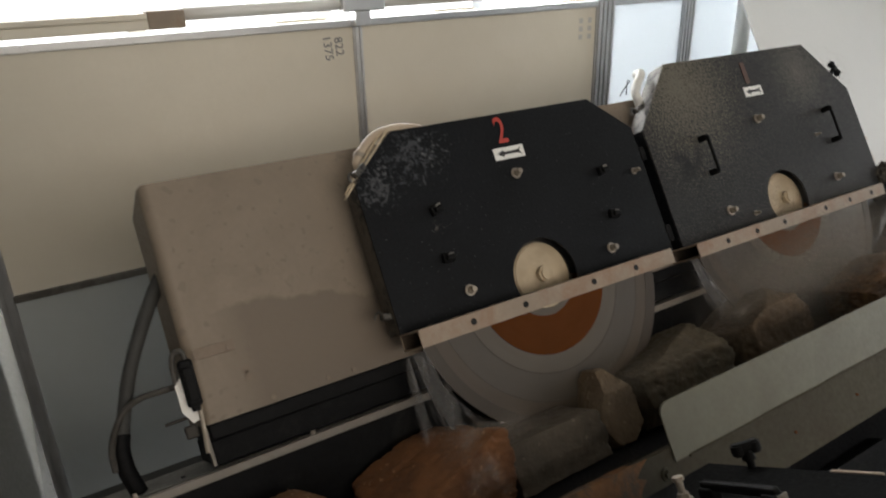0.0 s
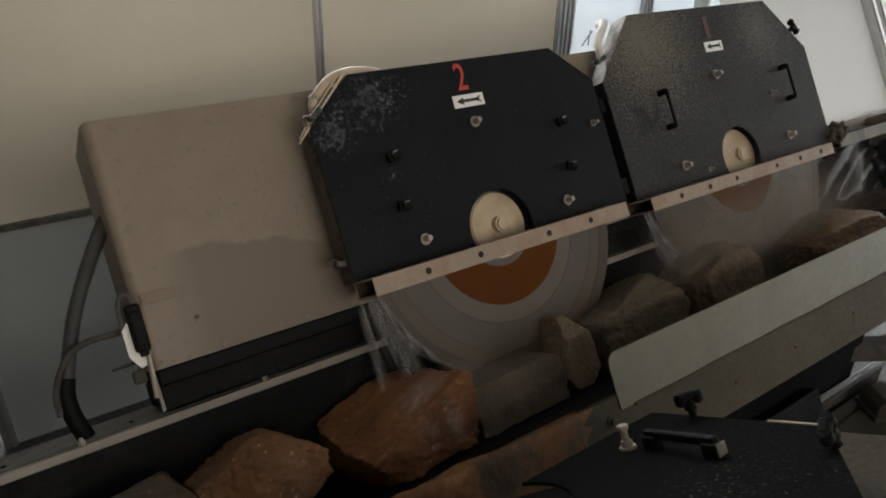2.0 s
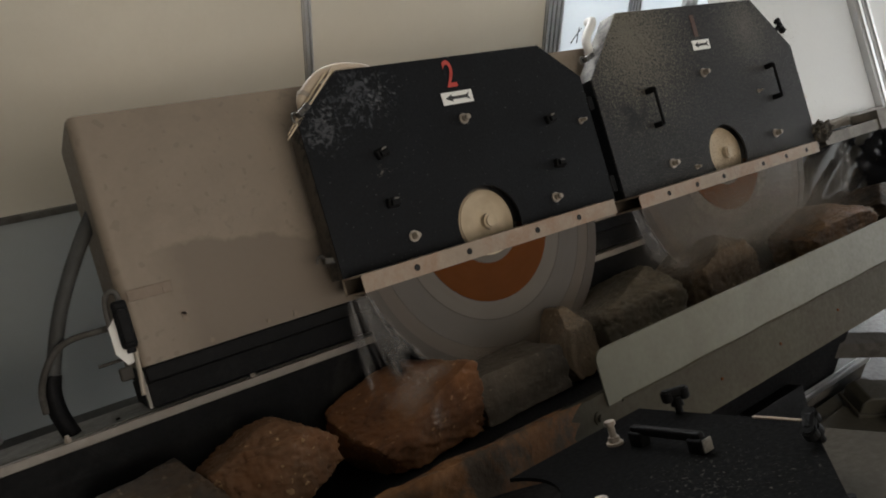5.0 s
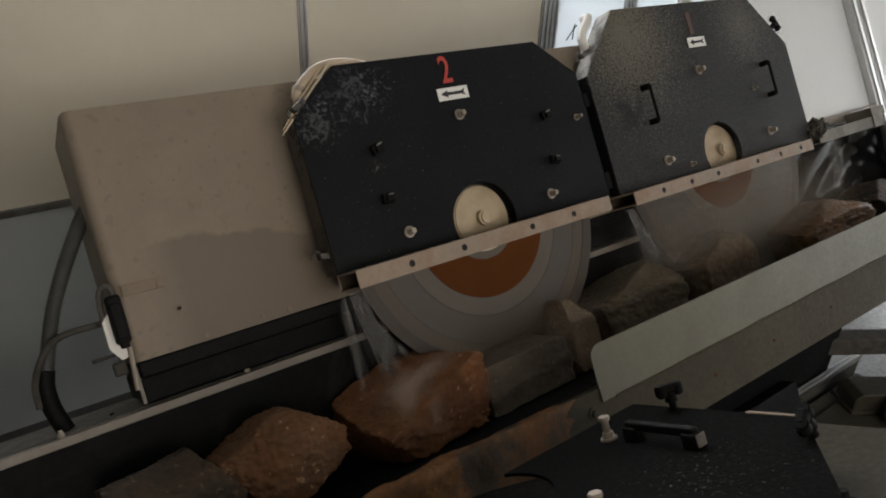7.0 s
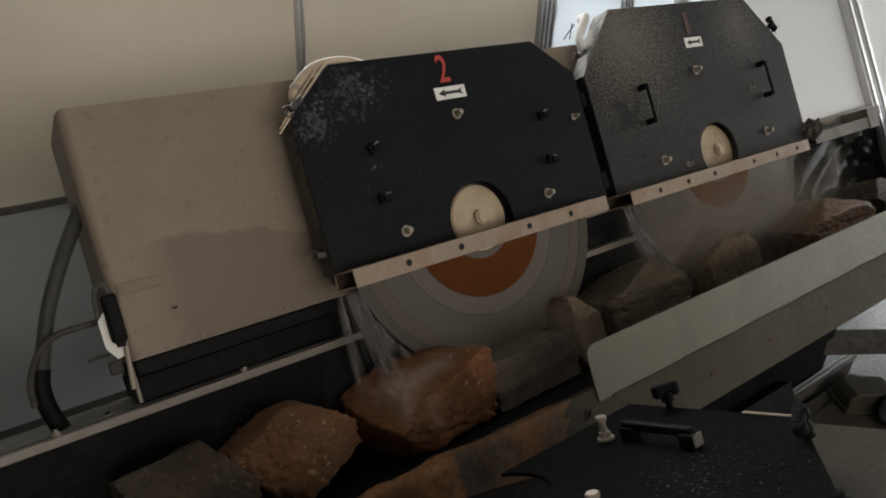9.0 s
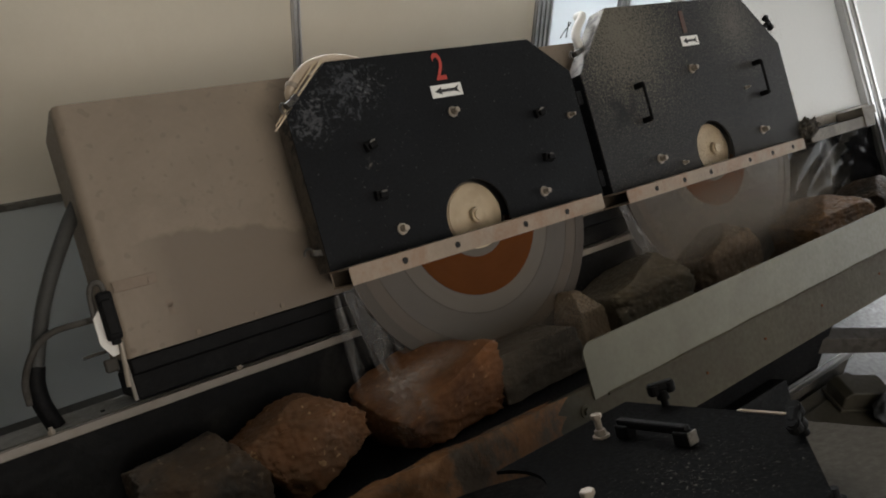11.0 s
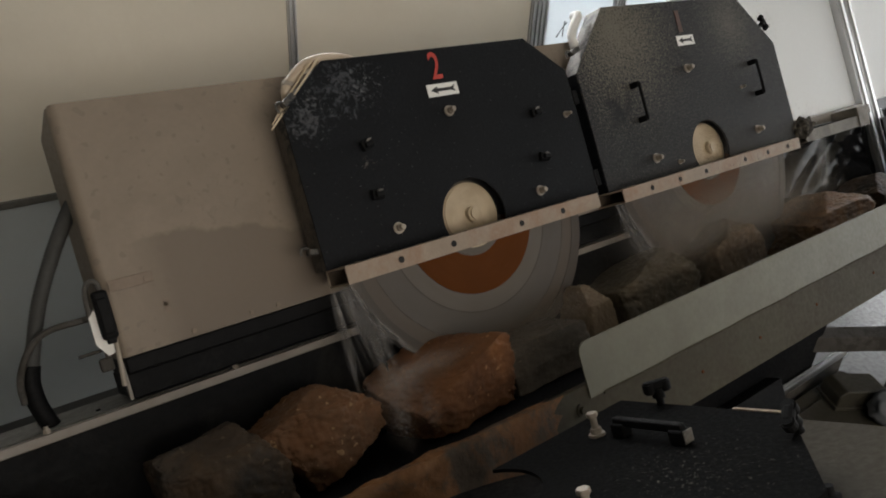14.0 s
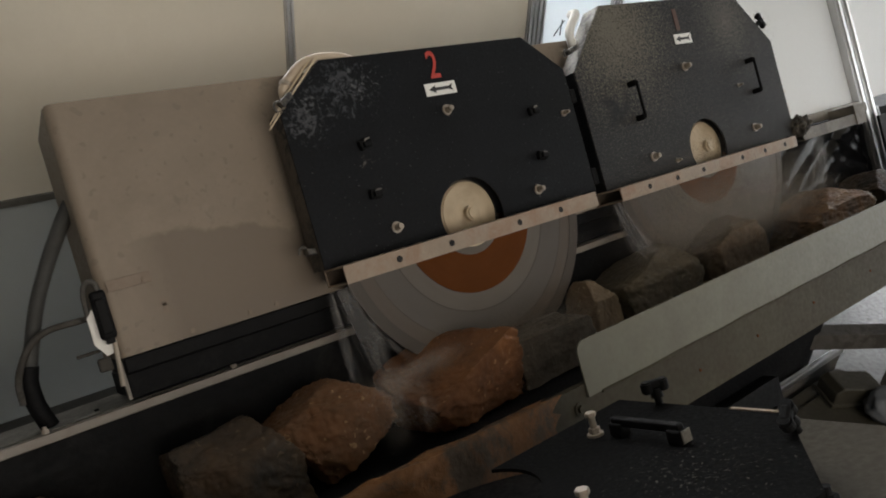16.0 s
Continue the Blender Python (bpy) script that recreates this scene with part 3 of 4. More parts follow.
part("shell", bm, M_BOX, cov)
part("base_beam", box(0.008, 1.9, 0.012, 0.25, -0.0885, -0.032, 0.003), M_BLACK, cov, "black base beam")
part("base_flange", box(0.010, 1.9, -0.004, 0.25, -0.0315, 0.0045, 0.004), M_RUBBER, cov, "black base flange")
part("end_strip", box(0.0, 0.0075, 0.008, 0.028, -0.0885, -0.002, 0.001), M_RAIL, cov, "pale end strip")

# ---- trough ----
tr = thing("stone_trough", at(0, 0, -0.5), "black V-shaped conveyor trough with worn pale edges", "conveyor")
part("rear_wall", box(-0.6, 5.2, 0.150, 0.162, -0.01, 0.2795, 0.002), M_BLACK, tr)
part("rear_lip", box(-0.6, 5.2, 0.138, 0.165, 0.280, 0.300, 0.002), M_RAIL, tr, "worn pale lip")
part("rear_ledge", box(-0.6, 5.2, 0.1655, 0.455, 0.294, 0.304, 0.002), M_LEDGE2, tr, "grey steel ledge")
part("belt", box(-0.6, 5.2, -0.30, 0.149, -0.02, 0.0, 0.002), M_RUBBER, tr, "black conveyor belt")
part("front_lip", box(-0.6, 5.2, -0.325, -0.301, -0.10, 0.040, 0.002), M_SKIRT, tr)
part("front_skirt", box(-0.6, 5.2, -0.332, -0.3255, -0.137, 0.042, 0.002), M_SKIRT, tr, "mud-streaked steel skirt")
part("under_frame", box(-0.6, 2.36, 0.02, 0.12, -0.50, -0.40, 0.004), M_BLACK, tr)

g = thing("splash_guard", at(1.135, -0.334, -0.486), "pale sheet-steel splash guard with rounded corner along the trough", "guard")
gp = [(-0.026, -0.005), (3.9, -0.005), (3.9, 0.129), (0.006, 0.129), (-0.006, 0.127), (-0.016, 0.122), (-0.023, 0.114), (-0.026, 0.103)]
part("sheet", prism(gp, -0.004, 0.0), M_GUARD, g)
part("weld_seam", pipe([(0.02 + 0.1 * k, -0.003 - 0.002 * (k % 2), -0.006 - 0.001 * (k % 3)) for k in range(39)], 0.0045, 6, steps=2), M_SKIRT, g, "crusted seam under the guard")
for k in range(4):
    part("stay", box(0.3 + 0.9 * k, 0.34 + 0.9 * k, 0.0005, 0.012, -0.02, 0.02, 0.002), M_SKIRT, g, "flat stay")

# ---- front saw hood, lying across ----
FX = 0.53
fh = thing("saw_hood", at(FX, -0.60, -0.42) @ pose(0, 0, 0, -90, 0, 180), "black front saw hood specked with pale stone chips", "saw hood", "saw hoods over the trough")
part("face_plate", hood_plate(-0.42, 0.51, 0, 0.512, 0.21, 0.165, 0.0, 0.065, 0.115, 0, 0.006), M_HOOD_F, fh)
o = octagon(-0.42, 0.51, 0, 0.512, 0.21, 0.165)
for (ax, az), (bx, bz), nm in ((o[5], o[0], "side_wall"), (o[4], o[5], "corner_wall"), (o[3], o[4], "top_wall"), (o[2], o[3], "corner_wall"), (o[1], o[2], "side_wall")):
    d = Vector((bx - ax, 0, bz - az))
    n = Vector((d.z, 0, -d.x)).normalized() * 0.005
    n = n if n.dot(Vector(((ax + bx) / 2, 0, (az + bz) / 2 - 0.25))) < 0 else -n
    part(nm, prism([(ax, az), (bx, bz), (bx + n.x, bz + n.z), (ax + n.x, az + n.z)], 0.0065, 0.10), M_HOOD_F, fh)


def tall_bolt(parent, x, z):
    bm = disc(0.0145, 0.004, 20)
    join(bm, disc(0.0105, 0.010, 6, 0.001), Matrix.Translation((0, 0, 0.004)))
    join(bm, disc(0.006, 0.024, 14), Matrix.Translation((0, 0, 0.012)))
    join(bm, disc(0.0105, 0.008, 6, 0.001), Matrix.Translation((0, 0, 0.033)))
    bmesh.ops.transform(bm, matrix=Matrix.Translation((x, 0, z)) @ TO_Y, verts=bm.verts)
    part("bolt", bm, M_ZINC, parent, "tall zinc bolt")


tall_bolt(fh, -0.266, 0.084)
tall_bolt(fh, -0.040, 0.288)


flat_grip(fh, -0.277, 0.118, 0.268, True, 0.009, 0.024)


def star_knob(parent, m, r=0.026):
    bm = disc(0.007, 0.035, 12)
    join(bm, disc(0.012, 0.016, 14, r2=0.010), Matrix.Translation((0, 0, 0.022)))
    join(bm, box(-r, r, -0.009, 0.009, 0.036, 0.054, 0.006))
    for sgn in (-1, 1):
        join(bm, disc(0.011, 0.022, 14, 0.003), Matrix.Translation((sgn * r * 0.82, 0, 0.031)))
    bmesh.ops.transform(bm, matrix=m, verts=bm.verts)
    part("clamp_knob", bm, M_HANDLE, parent, "black T-shaped clamp knob")


star_knob(fh, Matrix.Translation((-0.416, 0.008, 0.102)) @ pose(0, 0, 0, 90, 0, 0) @ pose(0, 0, 0, 0, 0, 150), 0.018)
star_knob(fh, Matrix.Translation((-0.372, 0.004, 0.388)) @ pose(0, 0, 0, 80, -10, 40), 0.015)
star_knob(h1, Matrix.Translation((2.835 - HX1, 0.03, 0.425 + 0.045)) @ pose(0, 0, 0, 0, 62, 0), 0.028)
for x, z in ((-0.222, 0.506), (-0.165, 0.522)):
    bm = box(x - 0.012, x + 0.012, 0.012, 0.045, z - 0.009, z + 0.009, 0.003)
    join(bm, disc(0.006, 0.012, 12), Matrix.Translation((x, 0.0125, z)) @ TO_Y)
    part("latch", bm, M_BLACK, fh, "black latch on the hood's corner")
part("edge_strip", box(-0.4245, -0.4165, -0.002, 0.004, 0.247, 0.330, 0.001), M_TUBE, fh, "bare worn edge of the plate")
hubm = disc(0.100, 0.012, 48, 0.004)
bmesh.ops.transform(hubm, matrix=Matrix.Translation((0, 0.095, 0.060)) @ TO_Y, verts=hubm.verts)
part("hub_cap", hubm, M_CREAM, fh, "pale hub cap")
crown = disc(0.045, 0.018, 5, 0.002)
bmesh.ops.transform(crown, matrix=Matrix.Translation((0, 0.082, 0.060)) @ TO_Y, verts=crown.verts)
part("hub_nut", crown, M_CREAM, fh)
# black here paints the shade inside the hub cut-out, not the blade's steel
part("front_blade", prism([(0.36 * math.cos(a * math.pi / 24), 0.10 + 0.33 * math.sin(a * math.pi / 24)) for a in range(48)], 0.0965, 0.1005), M_BLACK, fh, "saw blade under the front hood, coloured black for the shade there")
part("mounting_arm", box(0.28, 0.46, 0.101, 0.35, 0.16, 0.36, 0.006), M_BLACK, fh, "black steel arm carrying the hood")

fc = thing("drive_cover", at(1.128, -0.70, -0.505), "plain beige sheet-steel drive cover beside the front hood", "machine cover")
part("shell", box(-0.62, 0, -0.62, 0.0, -0.28, 0, 0.008), M_BOX_SHADED, fc)
part("stand", box(-0.5, -0.3, -0.4, -0.1, -0.55, -0.281, 0.004), M_BLACK, fc, "black steel stand")

# ---- latches, hoses and strips on the rear hoods ----


M_LATCH = material("dull_latch_metal", (0.10, 0.092, 0.08), 0.5, 0.4, var=0.3, scale=30, grain=160, bump=0.3,
                   stain=(0.02, 0.02, 0.02), stain_amount=0.45, stain_scale=40, stain_sharp=0.15)


def toggle_latch(parent, m):
    b = part("latch", join(box(-0.020, 0.020, -0.012, 0.012, -0.008, 0.008, 0.003), pipe([(-0.015, 0, 0.008), (-0.026, 0, 0.013), (-0.036, 0, 0.006), (-0.038, 0, -0.006)], 0.0035, 8)), M_LATCH, parent, "dull metal toggle latch with wire hook")
    b.matrix_basis = m


def weather_strip(parent, a, c, y0, y1):
    (ax, az), (bx, bz) = a, c
    d = Vector((bx - ax, 0, bz - az)).normalized()
    n = Vector((d.z, 0, -d.x)) * 0.006
    part("edge_strip", prism([(ax, az), (bx, bz), (bx + n.x * 0.5, bz + n.z * 0.5), (ax + n.x, az + n.z)], y0, y1), M_CREAM, parent, "pale torn rubber edge strip")


weather_strip(h2, (0.836 - HX2, 0.484 + 0.032), (0.736 - HX2, 0.394 + 0.032), 0.0, 0.004)
weather_strip(h2, (0.824 - HX2, 0.486 + 0.032), (0.728 - HX2, 0.399 + 0.032), 0.012, 0.015)
weather_strip(h2, (0.722 - HX2, 0.378 + 0.032), (0.664 - HX2, 0.326 + 0.032), 0.0, 0.004)
weather_strip(h2, (0.716 - HX2, 0.381 + 0.032), (0.672 - HX2, 0.340 + 0.032), 0.010, 0.013)
toggle_latch(h2, Matrix.Translation((0.722 - HX2, 0.0, 0.392 + 0.032)) @ pose(0, 0, 0, 0, -35, 0))
toggle_latch(h2, Matrix.Translation((0.696 - HX2, 0.03, 0.02 + 0.032)) @ pose(0, 0, 0, 0, 10, 0))
toggle_latch(h1, Matrix.Translation((1.745 - HX1, 0.02, 0.425 + 0.045)) @ pose(0, 0, 0, 0, -20, 0))
toggle_latch(h1, Matrix.Translation((2.872 - HX1, 0.0, 0.0 + 0.045)) @ pose(0, 0, 0, 0, 150, 0))
for k in (0.0, 0.03):
    part("hinge_strip", box(1.672 - HX1, 1.690 - HX1, 0.02 + k, 0.045 + k, 0.0, 0.36, 0.003), M_BLACK, h1)

for z0, z1 in ((0.030, 0.085), (0.300, 0.345)):
    part("hinge_block", box(1.676 - HX1, 1.700 - HX1, 0.008, 0.040, z0, z1, 0.004), M_HANDLE, h1, "black hinge block")


def hose(label, pts, r, mat, ridge=0.0, category="hose", steps=10, clips=()):
    x, y, z = pts[0]
    t = thing("water_hose" if mat is M_HOSE else "hose", at(x, y, z), label, category)
    part("tube", pipe([(a - x, b - y, c - z) for a, b, c in pts], r, 14, ridge, steps), mat, t, "", True)
    for (a, b, c), ax in clips:
        bm = ring(r - 0.001, r + 0.0035, 0.012, 24)
        bmesh.ops.transform(bm, matrix=Matrix.Translation((a - x, b - y, c - z - 0.005)) @ pose(0, 0, 0, *ax), verts=bm.verts)
        part("hose_clip", bm, M_ZINC, t, "zinc hose clip")
    return t


hose("cream water hose curving over the hood's corner", [(0.752, 0.06, 0.375), (0.744, 0.045, 0.405), (0.744, 0.035, 0.430), (0.770, 0.03, 0.458), (0.806, 0.03, 0.482), (0.850, 0.035, 0.494), (0.905, 0.045, 0.497), (0.965, 0.06, 0.486), (1.03, 0.09, 0.45)], 0.0135, M_HOSE, clips=(((0.748, 0.035, 0.438), (0, 30, 0)),))
hose("short white water hose at the hood's corner", [(1.858, 0.09, 0.560), (1.850, 0.06, 0.555), (1.828, 0.05, 0.535), (1.804, 0.05, 0.512), (1.788, 0.05, 0.486), (1.795, 0.055, 0.462), (1.82, 0.08, 0.44)], 0.0145, M_WHITE, 0.0016, "hose", 5)
hose("black ribbed conduit standing on the ledge", [(0.236, 0.25, 0.285), (0.202, 0.235, 0.238), (0.152, 0.22, 0.158), (0.108, 0.22, 0.074), (0.075, 0.22, -0.012), (0.056, 0.22, -0.069)], 0.0160, M_CONDUIT, 0.0020, "conduit", 26)
hose("black rubber sleeve on the conduit's foot", [(0.059, 0.22, -0.055), (0.050, 0.22, -0.090), (0.050, 0.22, -0.132), (0.057, 0.222, -0.166), (0.065, 0.224, -0.196)], 0.0195, M_RUBBER, 0.0, "conduit")
hose("thin grey cable from the switch", [(0.19, 0.16, 0.012), (0.174, 0.18, 0.012), (0.111, 0.18, 0.010), (0.073, 0.18, -0.009), (0.046, 0.185, -0.044), (0.030, 0.20, -0.085), (0.028, 0.215, -0.13)], 0.0075, M_LEDGE, 0.0, "cable")

for foot, tip in (((1.780, 0.11, 0.505), (1.849, 0.11, 0.552)), ((1.808, 0.11, 0.505), (1.840, 0.11, 0.556))):
    hose("thin loose wire sticking up behind the hood", [foot, [(a + b) / 2 + 0.002 for a, b in zip(foot, tip)], tip], 0.0018, M_RUBBER, 0.0, "wire", 4)

# ---- drive cover details and its limit switch ----
cx0, cz0 = 0.22, -0.10


def on_cover(x, z):
    return x - cx0, z - cz0


bm = box(0.018, 0.115, -0.006, -0.0005, 0.155, 0.180, 0.001)
part("flat_bar", bm, M_BAR, cov, "flat bar screwed to the cover")
for x, z, r in ((0.319, 0.064, 0.007), (0.245, 0.066, 0.006), (0.389, -0.081, 0.006), (0.244, -0.079, 0.006), (0.60, -0.080, 0.006), (0.53, -0.079, 0.005)):
    c = disc(r, 0.005, 14, 0.001)
    bmesh.ops.transform(c, matrix=Matrix.Translation((on_cover(x, z)[0], -0.006 if z > 0 else 0.0, on_cover(x, z)[1])) @ TO_Y, verts=c.verts)
    part("screw", c, M_BAR, cov)
# disc with a tab, added to draw a small brown mark on the cover
c = disc(0.010, 0.002, 18)
join(c, box(-0.006, 0.006, -0.026, 0, 0, 0.002))
bmesh.ops.transform(c, matrix=Matrix.Translation((on_cover(0.346, 0.002)[0], 0.001, on_cover(0, 0.002)[1])) @ TO_Y, verts=c.verts)
part("brown_mark", c, M_BAR, cov, "small drop-shaped brown mark on the cover")

sw = thing("limit_switch", at(0.212, 0.10, 0.012), "black limit switch on a white bracket at the cover's end", "switch")
bm = box(-0.016, 0.016, -0.028, 0.0, -0.056, 0.052, 0.007)
join(bm, box(-0.012, 0.012, -0.033, -0.020, -0.045, 0.035, 0.004))
join(bm, box(-0.009, 0.009, -0.025, -0.005, -0.066, -0.050, 0.003))
part("body", bm, M_RUBBER, sw)
part("bracket", prism([(-0.030, 0.0), (-0.012, 0.02), (0.012, -0.02), (0.012, -0.085), (-0.012, -0.090), (-0.030, -0.06)], 0.001, 0.012), M_WHITE, sw, "white bracket")
part("foot", box(-0.034, -0.006, 0.0, 0.02, -0.122, -0.092, 0.005), M_LEDGE, sw, "grey cable gland")
part("rod", pipe([(0.008, -0.01, -0.06), (0.004, -0.008, -0.11), (-0.001, -0.008, -0.162)], 0.0055, 10), M_ZINC, sw, "thin actuator rod")
part("cable_loop", pipe([(0.004, -0.012, 0.05), (0.002, -0.012, 0.068), (-0.008, -0.008, 0.075), (-0.018, 0.0, 0.068), (-0.024, 0.004, 0.045), (-0.026, 0.008, 0.0)], 0.0062, 10), M_LEDGE, sw, "grey cable loop")

part("pin", pipe([(-0.004, 0.035, -0.075), (-0.035, 0.045, -0.076), (-0.066, 0.05, -0.077)], 0.0038, 8, steps=4), M_LEDGE, sw, "thin grey pin")

# trough rail bolts, lip bracket, rust spots, mud
for x in (0.05, 0.465, 0.95):
    c = disc(0.0085, 0.010, 6, 0.001)
    join(c, disc(0.005, 0.016, 10))
    bmesh.ops.transform(c, matrix=Matrix.Translation((x, 0.152, 0.300)), verts=c.verts)
    part("bolt", c, M_ZINC, tr, "small zinc bolt")
for x in (0.16, 0.36, -0.1):
    c = disc(0.005, 0.004, 12)
    bmesh.ops.transform(c, matrix=Matrix.Translation((x, 0.22, 0.304)), verts=c.verts)
    part("screw", c, M_BLACK, tr)
bm = disc(0.016, 0.004, 18)
join(bm, disc(0.010, 0.012, 6))
bmesh.ops.transform(bm, matrix=Matrix.Translation((1.075, -0.332, -0.008)) @ TO_Y, verts=bm.verts)
part("lip_bolt", bm, M_SKIRT, tr, "muddy bolt with washer")
for x, z in ((1.52, -0.06), (1.80, -0.055), (2.12, -0.05), (2.5, -0.05)):
    c = disc(0.004, 0.004, 10)
    bmesh.ops.transform(c, matrix=Matrix.Translation((x, -0.331, z - 0.01)) @ TO_Y, verts=c.verts)
    part("rivet", c, M_ORANGE, tr, "rusty rivet")

# wet mud piled along the front lip, ragged towards the trough
bm = bmesh.new()
NX, NY = 220, 20
rows = []
for i in range(NX + 1):
    x = -0.2 + 1.24 * i / NX
    fade = min(1.0, max(0.0, (1.04 - x) / 0.35))
    edge = -0.300 + 0.022 * fade * (noise.fractal(Vector((x * 14, 0, 3)), 1.0, 2.0, 5)) + 0.010 * fade
    row = []
    for j in range(NY + 1):
        v = j / NY
        x = -0.2 + (1.19 + 0.10 * noise.fractal(Vector((v * 5, 2, 7)), 1.0, 2.0, 4)) * i / NX
        h = (0.002 + 0.009 * fade * min(1.0, (NX - i) / 12) * max(0, 0.5 + noise.fractal(Vector((x * 8, v * 4, 1)), 0.9, 2.0, 5))) * (0.2 if v == 0 else 1)
        if v <= 0.3:
            row.append(bm.verts.new((x, edge + (-0.333 - edge) * v / 0.3, 0.0425 + h)))
        else:
            k = (v - 0.3) / 0.7
            row.append(bm.verts.new((x, -0.333 - h, 0.040 - 0.17 * k)))
    rows.append(row)
for a, b in zip(rows, rows[1:]):
    for j in range(NY):
        bm.faces.new((a[j], a[j + 1], b[j + 1], b[j]))
mud = obj("mud", bm, M_MUD, None, "", True)
mud.matrix_world = at(0, 0, -0.5)
tagged(mud, "wet orange-brown stone mud along the trough's front lip", "mud", "", "stuff")

# machine stand
st = thing("machine_stand", pose(0, 0, 0), "black steel stand under the trough and drive covers", "machine frame")
for x in (0.6, 1.5, 4.9):
    part("leg", box(x - 0.05, x + 0.05, 1.02, 1.12, 0.0, 0.70, 0.004), M_BLACK, st)
    part("leg", box(x - 0.05, x + 0.05, 1.62, 1.72, 0.0, 0.98, 0.004), M_BLACK, st)
part("cross_beam", box(0.4, 5.2, 1.60, 1.74, 0.981, 1.06, 0.004), M_BLACK, st)
part("sill_beam", box(-0.6, 1.7, 1.03, 1.11, 0.20, 0.30, 0.004), M_BLACK, st)
for x in (0.1, 0.85):
    part("leg", box(x - 0.04, x + 0.04, 0.14, 0.22, 0.0, 1.02, 0.004), M_BLACK, st)

# ---- far end: leaning white screen in aluminium frame, curtain, tube ----
M_SCREEN = frosted("white_screen", (0.84, 0.85, 0.84),
                   (((0.42, 0.0, 0.45), 0.42, (0.36, 0.33, 0.29), 110, 0.06), ((0.36, 0.0, 0.10), 0.40, (0.62, 0.54, 0.43), 5, 0.16)), 0.22)
scr = thing("end_screen", at(2.62, 0.135, 0.0), "white screen splashed with dark spray in a leaning aluminium frame", "screen")
part("sheet", box(0, 1.04, 0.0, 0.006, 0.02, 1.5), M_SCREEN, scr)
part("sheet", box(1.19, 3.0, 0.0, 0.006, 0.02, 1.5), M_SCREEN, scr)
part("bottom_rail", box(0, 1.04, -0.03, 0.02, -0.025, 0.0195, 0.003), M_RAIL, scr, "aluminium profile")
for x in (1.045, 1.12):
    bm = box(x, x + 0.068, -0.03, 0.02, -0.6, 1.5, 0.003)
    box(x + 0.022, x + 0.046, -0.038, -0.0295, -0.6, 1.5, 0.002, bm)
    part("post", bm, M_ALU, scr, "grooved aluminium profile")
M_ENDTUBE = material("dusty_beige_steel", (0.15, 0.132, 0.105), 0.6, var=0.16, scale=8, grain=90, bump=0.2,
                     stain=(0.09, 0.078, 0.06), stain_amount=0.4, stain_scale=9, stain_sharp=0.2)
M_LUMP = material("caked_dust", (0.035, 0.031, 0.026), 0.8, var=0.4, scale=20, grain=90, bump=0.6, spec=0.1,
                  stain=(0.16, 0.14, 0.11), stain_amount=0.2, stain_scale=30, stain_sharp=0.2)
et = thing("end_tube", at(2.88, 0, -0.078), "worn beige steel tube with end bracket", "steel tube")
part("tube_wall", hollow(0, 0.54, -0.02, 0.04, 0.0, 0.046, 0.003), M_ENDTUBE, et)
part("end_bracket", box(0.46, 0.56, -0.024, 0.10, 0.047, 0.085, 0.003), M_ENDTUBE, et)
part("hanger", box(0.44, 0.52, -0.026, -0.0205, -0.004, 0.085, 0.002), M_ENDTUBE, et, "flat hanger plate")
lump = bmesh.new()
bmesh.ops.create_icosphere(lump, subdivisions=4, radius=1.0)
for v in lump.verts:
    k = 1 + 0.45 * noise.fractal(v.co * 2.2, 0.8, 2.0, 5)
    v.co = Vector((v.co.x * 0.065 * k + 0.02, v.co.y * 0.03 * k + 0.0, v.co.z * 0.042 * k + 0.06))
part("dirt_lump", lump, M_LUMP, et, "dark lump of caked stone dust", True)
bm = bmesh.new()
rows = []
for i in range(61):
    x = 2.78 + 1.1 * i / 60
    row = []
    for j in range(25):
        v = j / 24
        p = Vector((x * 2.6 + v * 1.7, v * 1.3, 2.0))
        fold = 0.06 * abs(noise.noise(p)) + 0.006 * noise.noise(Vector((x * 9 - v * 6, v * 2, 5)))
        row.append(bm.verts.new((x, 0.13 - fold * (0.25 + v), -0.03 - 0.36 * v - 0.04 * math.sin(x * 5) * v)))
    rows.append(row)
for a, b in zip(rows, rows[1:]):
    for j in range(24):
        bm.faces.new((a[j], a[j + 1], b[j + 1], b[j]))
M_PLASTIC = material("shiny_black_plastic", (0.005, 0.005, 0.0055), 0.13, spec=0.09, var=0.2, scale=6, grain=40, bump=0.02, gloss_var=0.04)
cu = obj("curtain", bm, M_PLASTIC, None, "", True)
so = cu.modifiers.new("thick", "SOLIDIFY")
so.thickness = 0.003
cu.matrix_world = at(0, 0, 0)
tagged(cu, "shiny black plastic curtain hanging behind the last tube", "curtain")
rc = obj("rubber_flap", box(-0.02, 0.55, -0.012, 0.0, -0.42, -0.02, 0.003), M_RUBBER)
rc.matrix_world = at(3.56, -0.005, -0.05)
tagged(rc, "black rubber flap hanging at the trough's end", "flap")
col_ = obj("pipe_column", disc(0.045, 3.5, 28), M_WHITE, None, "", False)
col_.matrix_world = pose(3.83, 2.76, 0)
tagged(col_, "white vertical pipe before the panel wall", "pipe")

# under the guard: sump, rail and beam over the wet floor
M_SUMP = material("olive_wet_steel", (0.046, 0.043, 0.031), 0.5, var=0.2, scale=5, grain=60, bump=0.2, spec=0.3,
                  stain=(0.035, 0.032, 0.025), stain_amount=0.45, stain_scale=5, stain_sharp=0.3)
fb = obj("floor_beam", box(-0.42, 0.95, -0.04, 0.04, -0.024, 0.05, 0.004), M_LEDGE)
